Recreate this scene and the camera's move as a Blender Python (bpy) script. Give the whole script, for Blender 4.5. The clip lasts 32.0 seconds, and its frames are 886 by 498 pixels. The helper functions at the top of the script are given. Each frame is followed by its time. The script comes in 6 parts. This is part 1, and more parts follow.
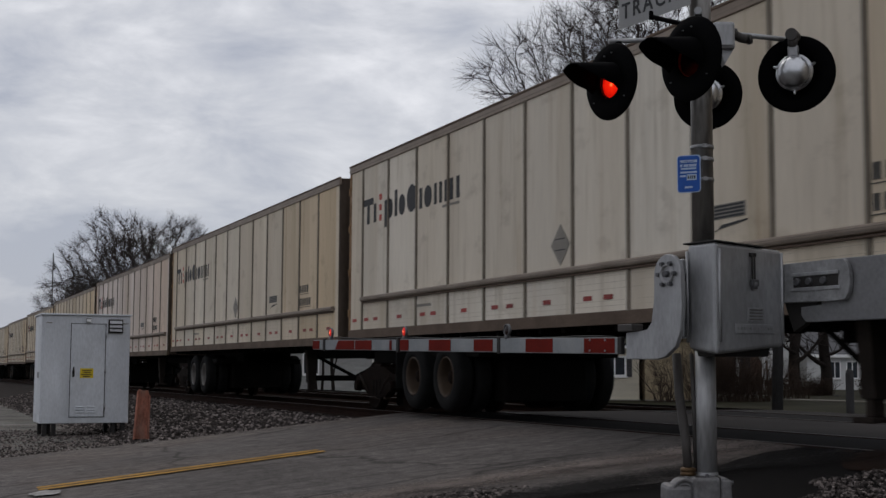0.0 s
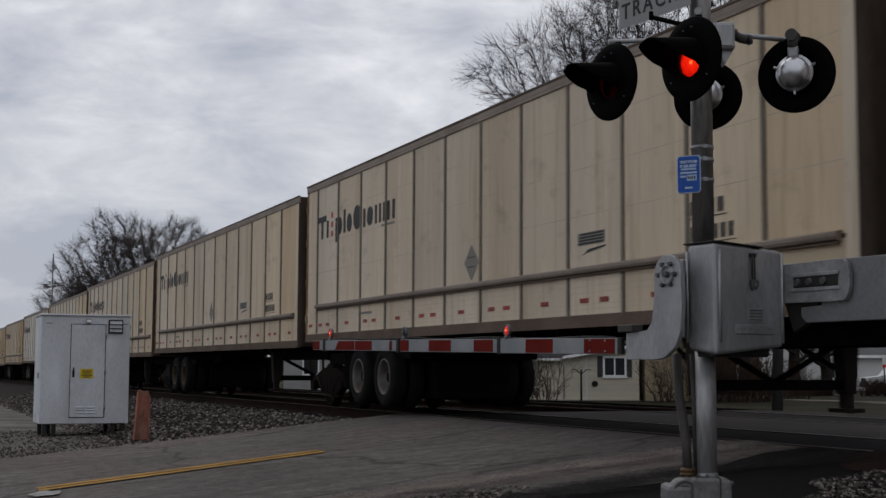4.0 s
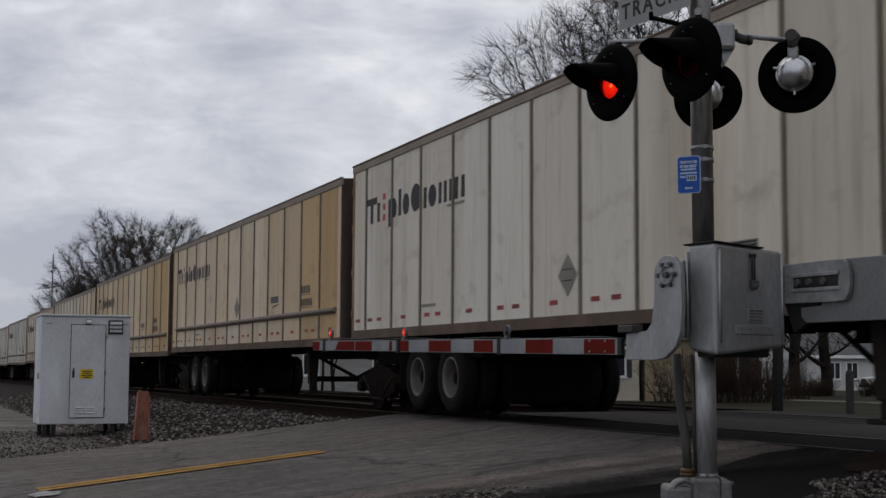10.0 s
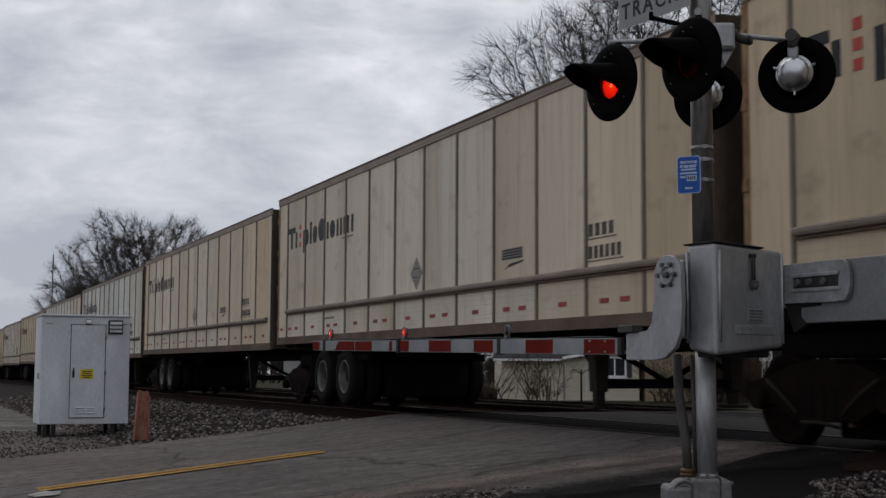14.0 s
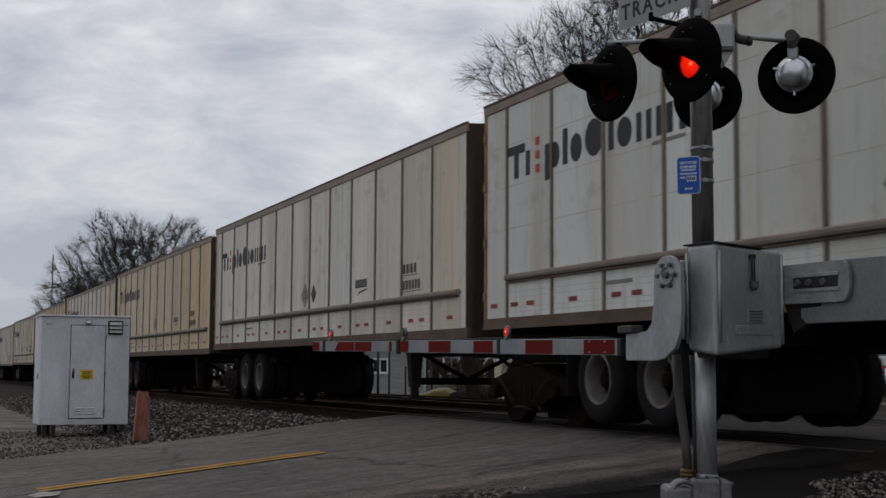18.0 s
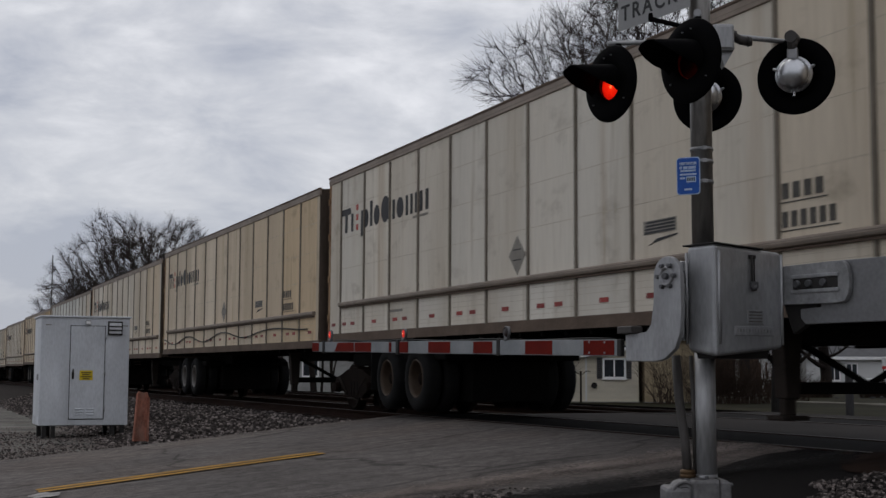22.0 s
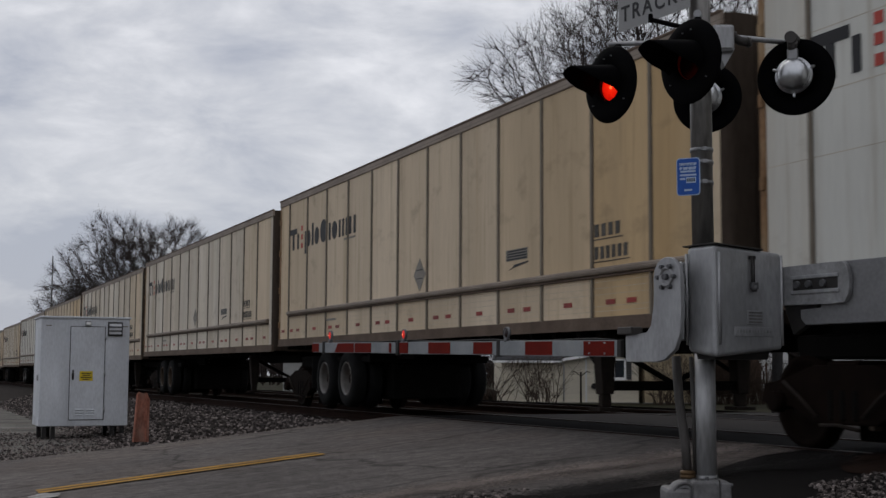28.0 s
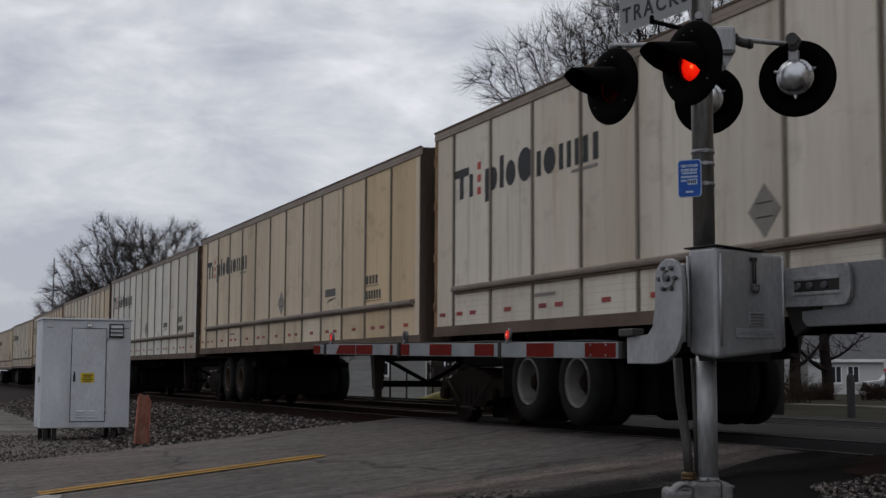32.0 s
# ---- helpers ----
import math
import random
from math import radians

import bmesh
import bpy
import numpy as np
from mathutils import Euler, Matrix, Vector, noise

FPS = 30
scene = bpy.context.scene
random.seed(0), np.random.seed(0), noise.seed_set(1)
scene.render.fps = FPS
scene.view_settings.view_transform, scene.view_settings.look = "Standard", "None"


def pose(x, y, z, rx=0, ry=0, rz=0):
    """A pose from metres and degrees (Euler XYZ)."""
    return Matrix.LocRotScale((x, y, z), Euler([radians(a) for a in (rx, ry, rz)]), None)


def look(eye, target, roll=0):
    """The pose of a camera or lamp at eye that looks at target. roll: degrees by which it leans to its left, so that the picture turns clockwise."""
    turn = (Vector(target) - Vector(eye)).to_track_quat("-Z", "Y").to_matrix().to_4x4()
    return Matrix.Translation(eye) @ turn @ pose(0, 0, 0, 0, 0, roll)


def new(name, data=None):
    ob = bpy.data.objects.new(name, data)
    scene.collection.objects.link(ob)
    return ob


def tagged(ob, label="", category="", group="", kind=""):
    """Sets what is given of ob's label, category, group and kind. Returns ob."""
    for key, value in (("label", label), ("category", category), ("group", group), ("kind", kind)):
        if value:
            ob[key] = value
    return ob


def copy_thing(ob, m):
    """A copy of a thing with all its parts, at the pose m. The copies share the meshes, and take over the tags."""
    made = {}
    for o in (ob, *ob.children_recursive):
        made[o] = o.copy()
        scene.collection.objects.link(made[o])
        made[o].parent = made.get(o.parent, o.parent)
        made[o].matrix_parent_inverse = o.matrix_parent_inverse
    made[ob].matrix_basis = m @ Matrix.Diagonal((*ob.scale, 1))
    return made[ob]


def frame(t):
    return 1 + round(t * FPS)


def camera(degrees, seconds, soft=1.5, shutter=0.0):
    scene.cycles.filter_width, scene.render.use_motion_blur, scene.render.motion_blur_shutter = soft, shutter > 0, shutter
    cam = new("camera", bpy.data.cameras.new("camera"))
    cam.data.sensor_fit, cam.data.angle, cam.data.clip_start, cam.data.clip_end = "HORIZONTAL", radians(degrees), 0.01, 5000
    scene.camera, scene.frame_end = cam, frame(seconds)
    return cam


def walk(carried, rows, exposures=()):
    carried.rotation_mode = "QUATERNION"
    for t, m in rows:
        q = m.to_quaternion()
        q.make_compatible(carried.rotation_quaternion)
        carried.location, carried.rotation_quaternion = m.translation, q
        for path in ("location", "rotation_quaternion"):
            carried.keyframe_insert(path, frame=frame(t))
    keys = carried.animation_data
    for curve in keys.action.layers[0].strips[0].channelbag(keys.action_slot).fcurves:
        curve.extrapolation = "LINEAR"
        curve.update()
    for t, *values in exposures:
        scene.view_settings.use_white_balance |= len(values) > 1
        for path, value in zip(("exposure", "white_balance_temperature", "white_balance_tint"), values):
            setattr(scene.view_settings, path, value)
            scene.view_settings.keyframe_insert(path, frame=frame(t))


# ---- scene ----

# The plan: the railway runs along Y, the road crosses it along X; rail tops are at z = 0.09.
HEADING, PITCH, ROLL = -22.06, 5.363, 0.19
EYE = (0.0, 0.0, 0.73)

cam = camera(37.1, 32.0, soft=1.45, shutter=0.14)


def aim(right, up):
    """The camera's pose, turned by small angles in degrees."""
    return pose(*EYE, 90 + PITCH + up, 0, HEADING - right) @ pose(0, 0, 0, 0, 0, ROLL)


walk(cam, [(0, aim(0, 0)), (5.5, aim(0, 0.025)), (14, aim(0, 0.037)), (17.5, aim(0, 0.05)), (19, aim(0.035, 0.08)),
           (20, aim(0, 0.08)), (22, aim(0.02, 0.09)), (25, aim(0.033, 0.09)), (28, aim(0.02, 0.12)), (29.2, aim(0, 0.14)),
           (30, aim(-0.034, 0.18)), (32, aim(-0.036, 0.196))])

# ---- world and light: an overcast sky ----
SUN_UP, SUN_ROT = 50.0, 5.0
world = bpy.data.worlds.new("world")
scene.world = world
world.use_nodes = True
wn, wl = world.node_tree.nodes, world.node_tree.links
wn.clear()


def wnode(kind, **values):
    n = wn.new(kind)
    for k, v in values.items():
        n.inputs[k].default_value = v
    return n


sky = wn.new("ShaderNodeTexSky")
sky.sky_type, sky.sun_disc = "NISHITA", False
sky.sun_elevation, sky.sun_rotation = radians(SUN_UP), radians(SUN_ROT)
sky_dim = wn.new("ShaderNodeVectorMath")
sky_dim.operation = "SCALE"
sky_dim.inputs["Scale"].default_value = 0.09
wl.new(sky.outputs[0], sky_dim.inputs[0])
coord = wn.new("ShaderNodeTexCoord")
sep = wn.new("ShaderNodeSeparateXYZ")
wl.new(coord.outputs["Generated"], sep.inputs[0])
stretch = wn.new("ShaderNodeMapping")
stretch.inputs["Scale"].default_value = (1.0, 1.0, 2.5)
stretch.inputs["Location"].default_value = (0.35, 0.1, 0.0)
wl.new(coord.outputs["Generated"], stretch.inputs["Vector"])
clouds = wnode("ShaderNodeTexNoise", Scale=8.0, Detail=10.0, Roughness=0.57, Distortion=0.25)
wl.new(stretch.outputs[0], clouds.inputs["Vector"])
low = wn.new("ShaderNodeMapRange")          # the cloud is a little thicker towards the horizon
low.inputs["From Min"].default_value, low.inputs["From Max"].default_value = 0.10, 0.20
low.inputs["To Min"].default_value, low.inputs["To Max"].default_value = -0.125, 0.0
wl.new(sep.outputs["Z"], low.inputs["Value"])
thick = wn.new("ShaderNodeMath")
thick.operation = "ADD"
wl.new(clouds.outputs["Fac"], thick.inputs[0])
wl.new(low.outputs[0], thick.inputs[1])
cloud_ramp = wn.new("ShaderNodeValToRGB")
cr = cloud_ramp.color_ramp
cr.elements[0].position, cr.elements[0].color = 0.30, (0.42, 0.445, 0.52, 1)
cr.elements[1].position, cr.elements[1].color = 0.66, (0.81, 0.815, 0.855, 1)
mid = cr.elements.new(0.50)
mid.color = (0.615, 0.628, 0.675, 1)
wl.new(thick.outputs[0], cloud_ramp.inputs[0])
cover = wn.new("ShaderNodeMix")
cover.data_type = "RGBA"
cover.inputs["Factor"].default_value = 0.93
wl.new(sky_dim.outputs[0], cover.inputs["A"])
wl.new(cloud_ramp.outputs[0], cover.inputs["B"])
back = wnode("ShaderNodeBackground", Strength=1.0)
wl.new(cover.outputs["Result"], back.inputs["Color"])
wout = wn.new("ShaderNodeOutputWorld")
wl.new(back.outputs[0], wout.inputs[0])

sun = new("sun", bpy.data.lights.new("sun", "SUN"))
sun.data.energy, sun.data.angle, sun.data.color = 0.5, radians(40), (1.0, 0.96, 0.91)
sun.matrix_world = look((2, 20, 30), (0, 0, 30 - 20 * math.tan(radians(SUN_UP))))


# ---- materials ----
def material(name, base, rough=0.8, metal=0.0, vary=0.25, scale=6.0, fine=60.0, bump=0.0, tint=None, streak=1.0, island=False,
             use_object_colour=False, stain=0.0, spec=0.3, rand=0.0):
    """A surface with variation at two scales: patches of the given scale and finer grain, in object space."""
    m = bpy.data.materials.new(name)
    m.use_nodes = True
    n, l = m.node_tree.nodes, m.node_tree.links
    bsdf = n["Principled BSDF"]
    bsdf.inputs["Roughness"].default_value, bsdf.inputs["Metallic"].default_value = rough, metal
    bsdf.inputs["Specular IOR Level"].default_value = spec
    tc = n.new("ShaderNodeTexCoord")
    mp = n.new("ShaderNodeMapping")
    mp.inputs["Scale"].default_value = (1, 1, streak)
    info = n.new("ShaderNodeObjectInfo")
    l.new(tc.outputs["Object"], mp.inputs["Vector"])
    shift = n.new("ShaderNodeVectorMath")
    shift.operation = "ADD"
    scale_r = n.new("ShaderNodeMath")
    scale_r.operation, scale_r.inputs[1].default_value = "MULTIPLY", 37.0
    l.new(info.outputs["Random"], scale_r.inputs[0])
    l.new(mp.outputs[0], shift.inputs[0])
    l.new(scale_r.outputs[0], shift.inputs[1])
    big = n.new("ShaderNodeTexNoise")
    big.inputs["Scale"].default_value, big.inputs["Detail"].default_value = scale, 4.0
    l.new(shift.outputs[0], big.inputs["Vector"])
    small = n.new("ShaderNodeTexNoise")
    small.inputs["Scale"].default_value, small.inputs["Detail"].default_value = fine, 3.0
    l.new(shift.outputs[0], small.inputs["Vector"])
    mix = n.new("ShaderNodeMath")
    mix.operation = "MULTIPLY_ADD"
    mix.inputs[1].default_value, mix.inputs[2].default_value = 0.45, 0.0
    l.new(small.outputs["Fac"], mix.inputs[0])
    add = n.new("ShaderNodeMath")
    add.operation = "MULTIPLY_ADD"
    add.inputs[1].default_value = 0.55
    l.new(big.outputs["Fac"], add.inputs[0])
    l.new(mix.outputs[0], add.inputs[2])
    ramp = n.new("ShaderNodeMapRange")
    ramp.inputs["From Min"].default_value, ramp.inputs["From Max"].default_value = 0.3, 0.7
    ramp.inputs["To Min"].default_value, ramp.inputs["To Max"].default_value = 1 - vary, 1 + vary
    l.new(add.outputs[0], ramp.inputs["Value"])
    value = ramp.outputs[0]
    if island or rand:
        src = n.new("ShaderNodeNewGeometry").outputs["Random Per Island"] if island else info.outputs["Random"]
        r = n.new("ShaderNodeMapRange")
        k = rand or 0.55
        r.inputs["To Min"].default_value, r.inputs["To Max"].default_value = 1 - k, 1 + k
        if island:                               # mostly dull pieces, a few pale ones
            power = n.new("ShaderNodeMath")
            power.operation, power.inputs[1].default_value = "POWER", 3.0
            r.inputs["To Min"].default_value, r.inputs["To Max"].default_value = 0.3, 2.6
            l.new(src, power.inputs[0])
            src = power.outputs[0]
        l.new(src, r.inputs["Value"])
        mul = n.new("ShaderNodeMath")
        mul.operation = "MULTIPLY"
        l.new(value, mul.inputs[0])
        l.new(r.outputs[0], mul.inputs[1])
        value = mul.outputs[0]
    col = n.new("ShaderNodeVectorMath")
    col.operation = "SCALE"
    col.inputs[0].default_value = base
    if use_object_colour:
        l.new(info.outputs["Color"], col.inputs[0])
    l.new(value, col.inputs["Scale"])
    out = col.outputs[0]
    if tint:
        t = n.new("ShaderNodeTexNoise")
        t.inputs["Scale"].default_value, t.inputs["Detail"].default_value = scale * 0.6, 5.0
        l.new(shift.outputs[0], t.inputs["Vector"])
        tr = n.new("ShaderNodeMapRange")
        tr.inputs["From Min"].default_value, tr.inputs["From Max"].default_value = 0.48, 0.78
        tr.inputs["To Max"].default_value = stain or 0.7
        l.new(t.outputs["Fac"], tr.inputs["Value"])
        tm = n.new("ShaderNodeMix")
        tm.data_type = "RGBA"
        l.new(tr.outputs[0], tm.inputs["Factor"])
        l.new(out, tm.inputs["A"])
        tm.inputs["B"].default_value = (*tint, 1)
        out = tm.outputs["Result"]
    l.new(out, bsdf.inputs["Base Color"])
    rr = n.new("ShaderNodeMapRange")
    rr.inputs["To Min"].default_value, rr.inputs["To Max"].default_value = max(0.05, rough - 0.12), min(1, rough + 0.12)
    l.new(small.outputs["Fac"], rr.inputs["Value"])
    l.new(rr.outputs[0], bsdf.inputs["Roughness"])
    if bump:
        b = n.new("ShaderNodeBump")
        b.inputs["Strength"].default_value, b.inputs["Distance"].default_value = 0.8, bump
        l.new(add.outputs[0], b.inputs["Height"])
        l.new(b.outputs[0], bsdf.inputs["Normal"])
    return m


def glow(name, colour, strength, dim=None):
    """A surface that gives off light; with dim it glows unevenly, as through a ribbed lens."""
    m = bpy.data.materials.new(name)
    m.use_nodes = True
    n, l = m.node_tree.nodes, m.node_tree.links
    b = n["Principled BSDF"]
    b.inputs["Base Color"].default_value = (*colour, 1)
    b.inputs["Emission Color"].default_value = (*colour, 1)
    b.inputs["Emission Strength"].default_value = strength
    if dim:
        tc = n.new("ShaderNodeTexCoord")
        grain = n.new("ShaderNodeTexNoise")
        grain.inputs["Scale"].default_value, grain.inputs["Detail"].default_value = 32.0, 4.0
        l.new(tc.outputs["Object"], grain.inputs["Vector"])
        near = n.new("ShaderNodeVectorMath")
        near.operation = "LENGTH"
        l.new(tc.outputs["Object"], near.inputs[0])
        fall = n.new("ShaderNodeMapRange")
        fall.inputs["From Min"].default_value, fall.inputs["From Max"].default_value = 0.02, 0.11
        fall.inputs["To Min"].default_value, fall.inputs["To Max"].default_value = 0.45, -0.25
        l.new(near.outputs["Value"], fall.inputs["Value"])
        both = n.new("ShaderNodeMath")
        both.operation = "ADD"
        l.new(grain.outputs["Fac"], both.inputs[0])
        l.new(fall.outputs[0], both.inputs[1])
        ramp = n.new("ShaderNodeValToRGB")
        ramp.color_ramp.elements[0].position, ramp.color_ramp.elements[0].color = 0.25, (*dim, 1)
        ramp.color_ramp.elements[1].position, ramp.color_ramp.elements[1].color = 0.95, (1.0, 0.085, 0.025, 1)
        half = ramp.color_ramp.elements.new(0.6)
        half.color = (*colour, 1)
        l.new(both.outputs[0], ramp.inputs[0])
        l.new(ramp.outputs[0], b.inputs["Emission Color"])
    return m


def glass(name, colour, rough=0.1):
    m = bpy.data.materials.new(name)
    m.use_nodes = True
    b = m.node_tree.nodes["Principled BSDF"]
    b.inputs["Base Color"].default_value = (*colour, 1)
    b.inputs["Transmission Weight"].default_value = 1.0
    b.inputs["Roughness"].default_value = rough
    b.inputs["IOR"].default_value = 1.04
    return m


def asphalt(name, base, crack=0.5):
    """Old asphalt: aggregate speckle, worn patches, rusty tint and a net of fine cracks."""
    m = material(name, base, 0.9, spec=0.08, vary=0.34, scale=0.45, fine=110, bump=0.007, tint=(base[0] * 1.45, base[1] * 1.25, base[2] * 1.1), stain=0.6)
    n, l = m.node_tree.nodes, m.node_tree.links
    bsdf = n["Principled BSDF"]
    src = bsdf.inputs["Base Color"].links[0].from_socket
    tc = n.new("ShaderNodeTexCoord")
    wob = n.new("ShaderNodeTexNoise")
    wob.inputs["Scale"].default_value, wob.inputs["Detail"].default_value = 1.1, 4.0
    l.new(tc.outputs["Object"], wob.inputs["Vector"])
    mixv = n.new("ShaderNodeMix")
    mixv.data_type = "VECTOR"
    mixv.inputs["Factor"].default_value = 0.45
    l.new(tc.outputs["Object"], mixv.inputs["A"])
    l.new(wob.outputs["Color"], mixv.inputs["B"])
    vor = n.new("ShaderNodeTexVoronoi")
    vor.feature = "DISTANCE_TO_EDGE"
    vor.inputs["Scale"].default_value = 0.42
    l.new(mixv.outputs["Result"], vor.inputs["Vector"])
    line = n.new("ShaderNodeMapRange")
    line.inputs["From Min"].default_value, line.inputs["From Max"].default_value = 0.001, 0.012
    line.inputs["To Min"].default_value, line.inputs["To Max"].default_value = crack, 1.0
    l.new(vor.outputs["Distance"], line.inputs["Value"])
    speck = n.new("ShaderNodeTexNoise")
    speck.inputs["Scale"].default_value, speck.inputs["Detail"].default_value = 75.0, 3.0
    l.new(tc.outputs["Object"], speck.inputs["Vector"])
    sr = n.new("ShaderNodeMapRange")
    sr.inputs["From Min"].default_value, sr.inputs["From Max"].default_value = 0.3, 0.7
    sr.inputs["To Min"].default_value, sr.inputs["To Max"].default_value = 0.45, 1.62
    l.new(speck.outputs["Fac"], sr.inputs["Value"])
    lane = n.new("ShaderNodeMapping")
    lane.inputs["Scale"].default_value, lane.inputs["Rotation"].default_value = (1.6, 6.0, 1.0), (0, 0, radians(-5))
    l.new(tc.outputs["Object"], lane.inputs["Vector"])
    worn = n.new("ShaderNodeTexNoise")
    worn.inputs["Scale"].default_value, worn.inputs["Detail"].default_value, worn.inputs["Roughness"].default_value = 0.8, 7.0, 0.65
    l.new(lane.outputs[0], worn.inputs["Vector"])
    wr = n.new("ShaderNodeMapRange")
    wr.inputs["From Min"].default_value, wr.inputs["From Max"].default_value = 0.3, 0.7
    wr.inputs["To Min"].default_value, wr.inputs["To Max"].default_value = 0.74, 1.26
    l.new(worn.outputs["Fac"], wr.inputs["Value"])
    coarse = n.new("ShaderNodeTexNoise")                 # coarse aggregate and ravelled spots, a hand wide
    coarse.inputs["Scale"].default_value, coarse.inputs["Detail"].default_value, coarse.inputs["Roughness"].default_value = 7.0, 6.0, 0.72
    l.new(tc.outputs["Object"], coarse.inputs["Vector"])
    cr_ = n.new("ShaderNodeMapRange")
    cr_.inputs["From Min"].default_value, cr_.inputs["From Max"].default_value = 0.32, 0.68
    cr_.inputs["To Min"].default_value, cr_.inputs["To Max"].default_value = 0.62, 1.40
    l.new(coarse.outputs["Fac"], cr_.inputs["Value"])
    rough_worn = n.new("ShaderNodeMath")
    rough_worn.operation = "MULTIPLY"
    l.new(wr.outputs[0], rough_worn.inputs[0])
    l.new(cr_.outputs[0], rough_worn.inputs[1])
    both = n.new("ShaderNodeMath")
    both.operation = "MULTIPLY"
    l.new(sr.outputs[0], both.inputs[0])
    l.new(rough_worn.outputs[0], both.inputs[1])
    mul = n.new("ShaderNodeMath")
    mul.operation = "MULTIPLY"
    l.new(line.outputs[0], mul.inputs[0])
    l.new(both.outputs[0], mul.inputs[1])
    sc = n.new("ShaderNodeVectorMath")
    sc.operation = "SCALE"
    l.new(src, sc.inputs[0])
    l.new(mul.outputs[0], sc.inputs["Scale"])
    l.new(sc.outputs[0], bsdf.inputs["Base Color"])
    return m


M_ASPHALT = asphalt("asphalt", (0.090, 0.0805, 0.0765))
# dark asphalt; the base colour also holds shade from the train blocking the sky
M_ASPHALT_DARK = material("dark_shaded_asphalt", (0.0070, 0.0061, 0.0060), spec=0.04, rough=0.9, vary=0.55, scale=0.9, fine=45, bump=0.008, tint=(0.013, 0.0112, 0.0105), stain=0.7)
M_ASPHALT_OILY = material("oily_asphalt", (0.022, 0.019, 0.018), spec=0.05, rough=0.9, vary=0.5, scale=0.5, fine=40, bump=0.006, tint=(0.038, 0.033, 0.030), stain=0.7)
M_SOIL = material("red_brown_soil", (0.015, 0.0088, 0.0065), spec=0.03, rough=0.95, vary=0.5, scale=2.5, fine=30, bump=0.02, tint=(0.011, 0.007, 0.0055), stain=0.7)
M_GRIT = material("pale_grit", (0.185, 0.158, 0.145), spec=0.05, rough=0.95, vary=0.5, scale=6, fine=60)
M_EARTH = material("gravel_ground", (0.118, 0.112, 0.102), spec=0.05, rough=0.95, vary=0.85, scale=0.8, fine=14, bump=0.02, tint=(0.08, 0.07, 0.055))
M_GRASS = material("winter_grass", (0.022, 0.021, 0.012), spec=0.05, rough=0.95, vary=0.45, scale=0.4, fine=9, bump=0.02, tint=(0.042, 0.034, 0.021))
M_BALLAST = material("ballast", (0.020, 0.016, 0.014), spec=0.05, rough=0.95, vary=0.5, scale=3, fine=18, bump=0.03, tint=(0.034, 0.027, 0.023))
M_STONE = material("ballast_stone", (0.112, 0.096, 0.090), spec=0.05, rough=0.9, vary=0.25, scale=8, fine=60, island=True, rand=0.85)
M_RAIL = material("rail_steel", (0.018, 0.0095, 0.007), 0.85, 0.0, spec=0.04, vary=0.3, scale=3, fine=40)
M_RAILTOP = material("polished_rail_top", (0.06, 0.052, 0.048), 0.55, 0.6, vary=0.15, scale=3, fine=40)
M_TIE = material("old_tie", (0.016, 0.012, 0.010), spec=0.05, rough=0.95, vary=0.4, scale=3, fine=30, rand=0.4)
M_YELLOW = material("road_paint_yellow", (0.33, 0.185, 0.04), 0.85, spec=0.1, vary=0.45, scale=5, fine=40, tint=(0.13, 0.09, 0.06), stain=0.9)
M_WHITE_MARK = material("worn_white_road_paint", (0.30, 0.29, 0.28), 0.9, spec=0.05, vary=0.5, scale=5, fine=30, tint=(0.10, 0.09, 0.085), stain=0.9)
M_PATH = material("worn_path", (0.15, 0.138, 0.12), 0.95, spec=0.05, vary=0.4, scale=0.6, fine=20, tint=(0.035, 0.031, 0.02), stain=0.9)
M_CONCRETE = material("concrete", (0.24, 0.225, 0.20), 0.9, vary=0.25, scale=1.5, fine=40)
M_GALV = material("galvanised_steel", (0.28, 0.28, 0.285), 0.48, 0.6, vary=0.32, scale=7, fine=45, streak=0.3, bump=0.0008)
M_SLEEVE = material("bright_galvanised_sleeve", (0.38, 0.38, 0.385), 0.5, 0.5, vary=0.4, scale=6, fine=40, streak=0.2, bump=0.001, tint=(0.2, 0.2, 0.2), stain=0.6)
M_CAST = material("dull_cast_steel", (0.165, 0.162, 0.165), 0.6, 0.4, vary=0.45, scale=9, fine=45, bump=0.002, tint=(0.10, 0.095, 0.09), stain=0.8)
M_MAST = material("weathered_pipe", (0.175, 0.168, 0.16), 0.40, 0.85, vary=0.45, scale=5, fine=45, streak=0.25, tint=(0.12, 0.11, 0.10), stain=0.7)
M_ALU = material("cast_aluminium", (0.33, 0.332, 0.34), 0.46, 0.55, vary=0.3, scale=4.5, fine=38, streak=0.4, bump=0.002, tint=(0.22, 0.22, 0.225), stain=0.6)
M_PLATE = material("grey_weight_plate", (0.19, 0.19, 0.195), 0.55, 0.4, vary=0.25, scale=2.5, fine=40, bump=0.001, tint=(0.12, 0.12, 0.125), stain=0.6)
M_BRACKET = material("dull_bracket_plate", (0.31, 0.31, 0.315), 0.5, 0.5, vary=0.35, scale=5, fine=40, bump=0.001, tint=(0.12, 0.12, 0.12), stain=0.7)
M_BLACK = material("matt_black_paint", (0.0022, 0.0022, 0.0025), 0.8, vary=0.35, scale=6, fine=60, spec=0.035)
M_CONDUIT = material("grey_conduit", (0.055, 0.05, 0.047), 0.6, 0.2, vary=0.35, scale=6, fine=50, streak=0.3)
M_RIM_DARK = material("lamp_rim", (0.13, 0.13, 0.135), 0.5, 0.3, vary=0.25, scale=9, fine=60)
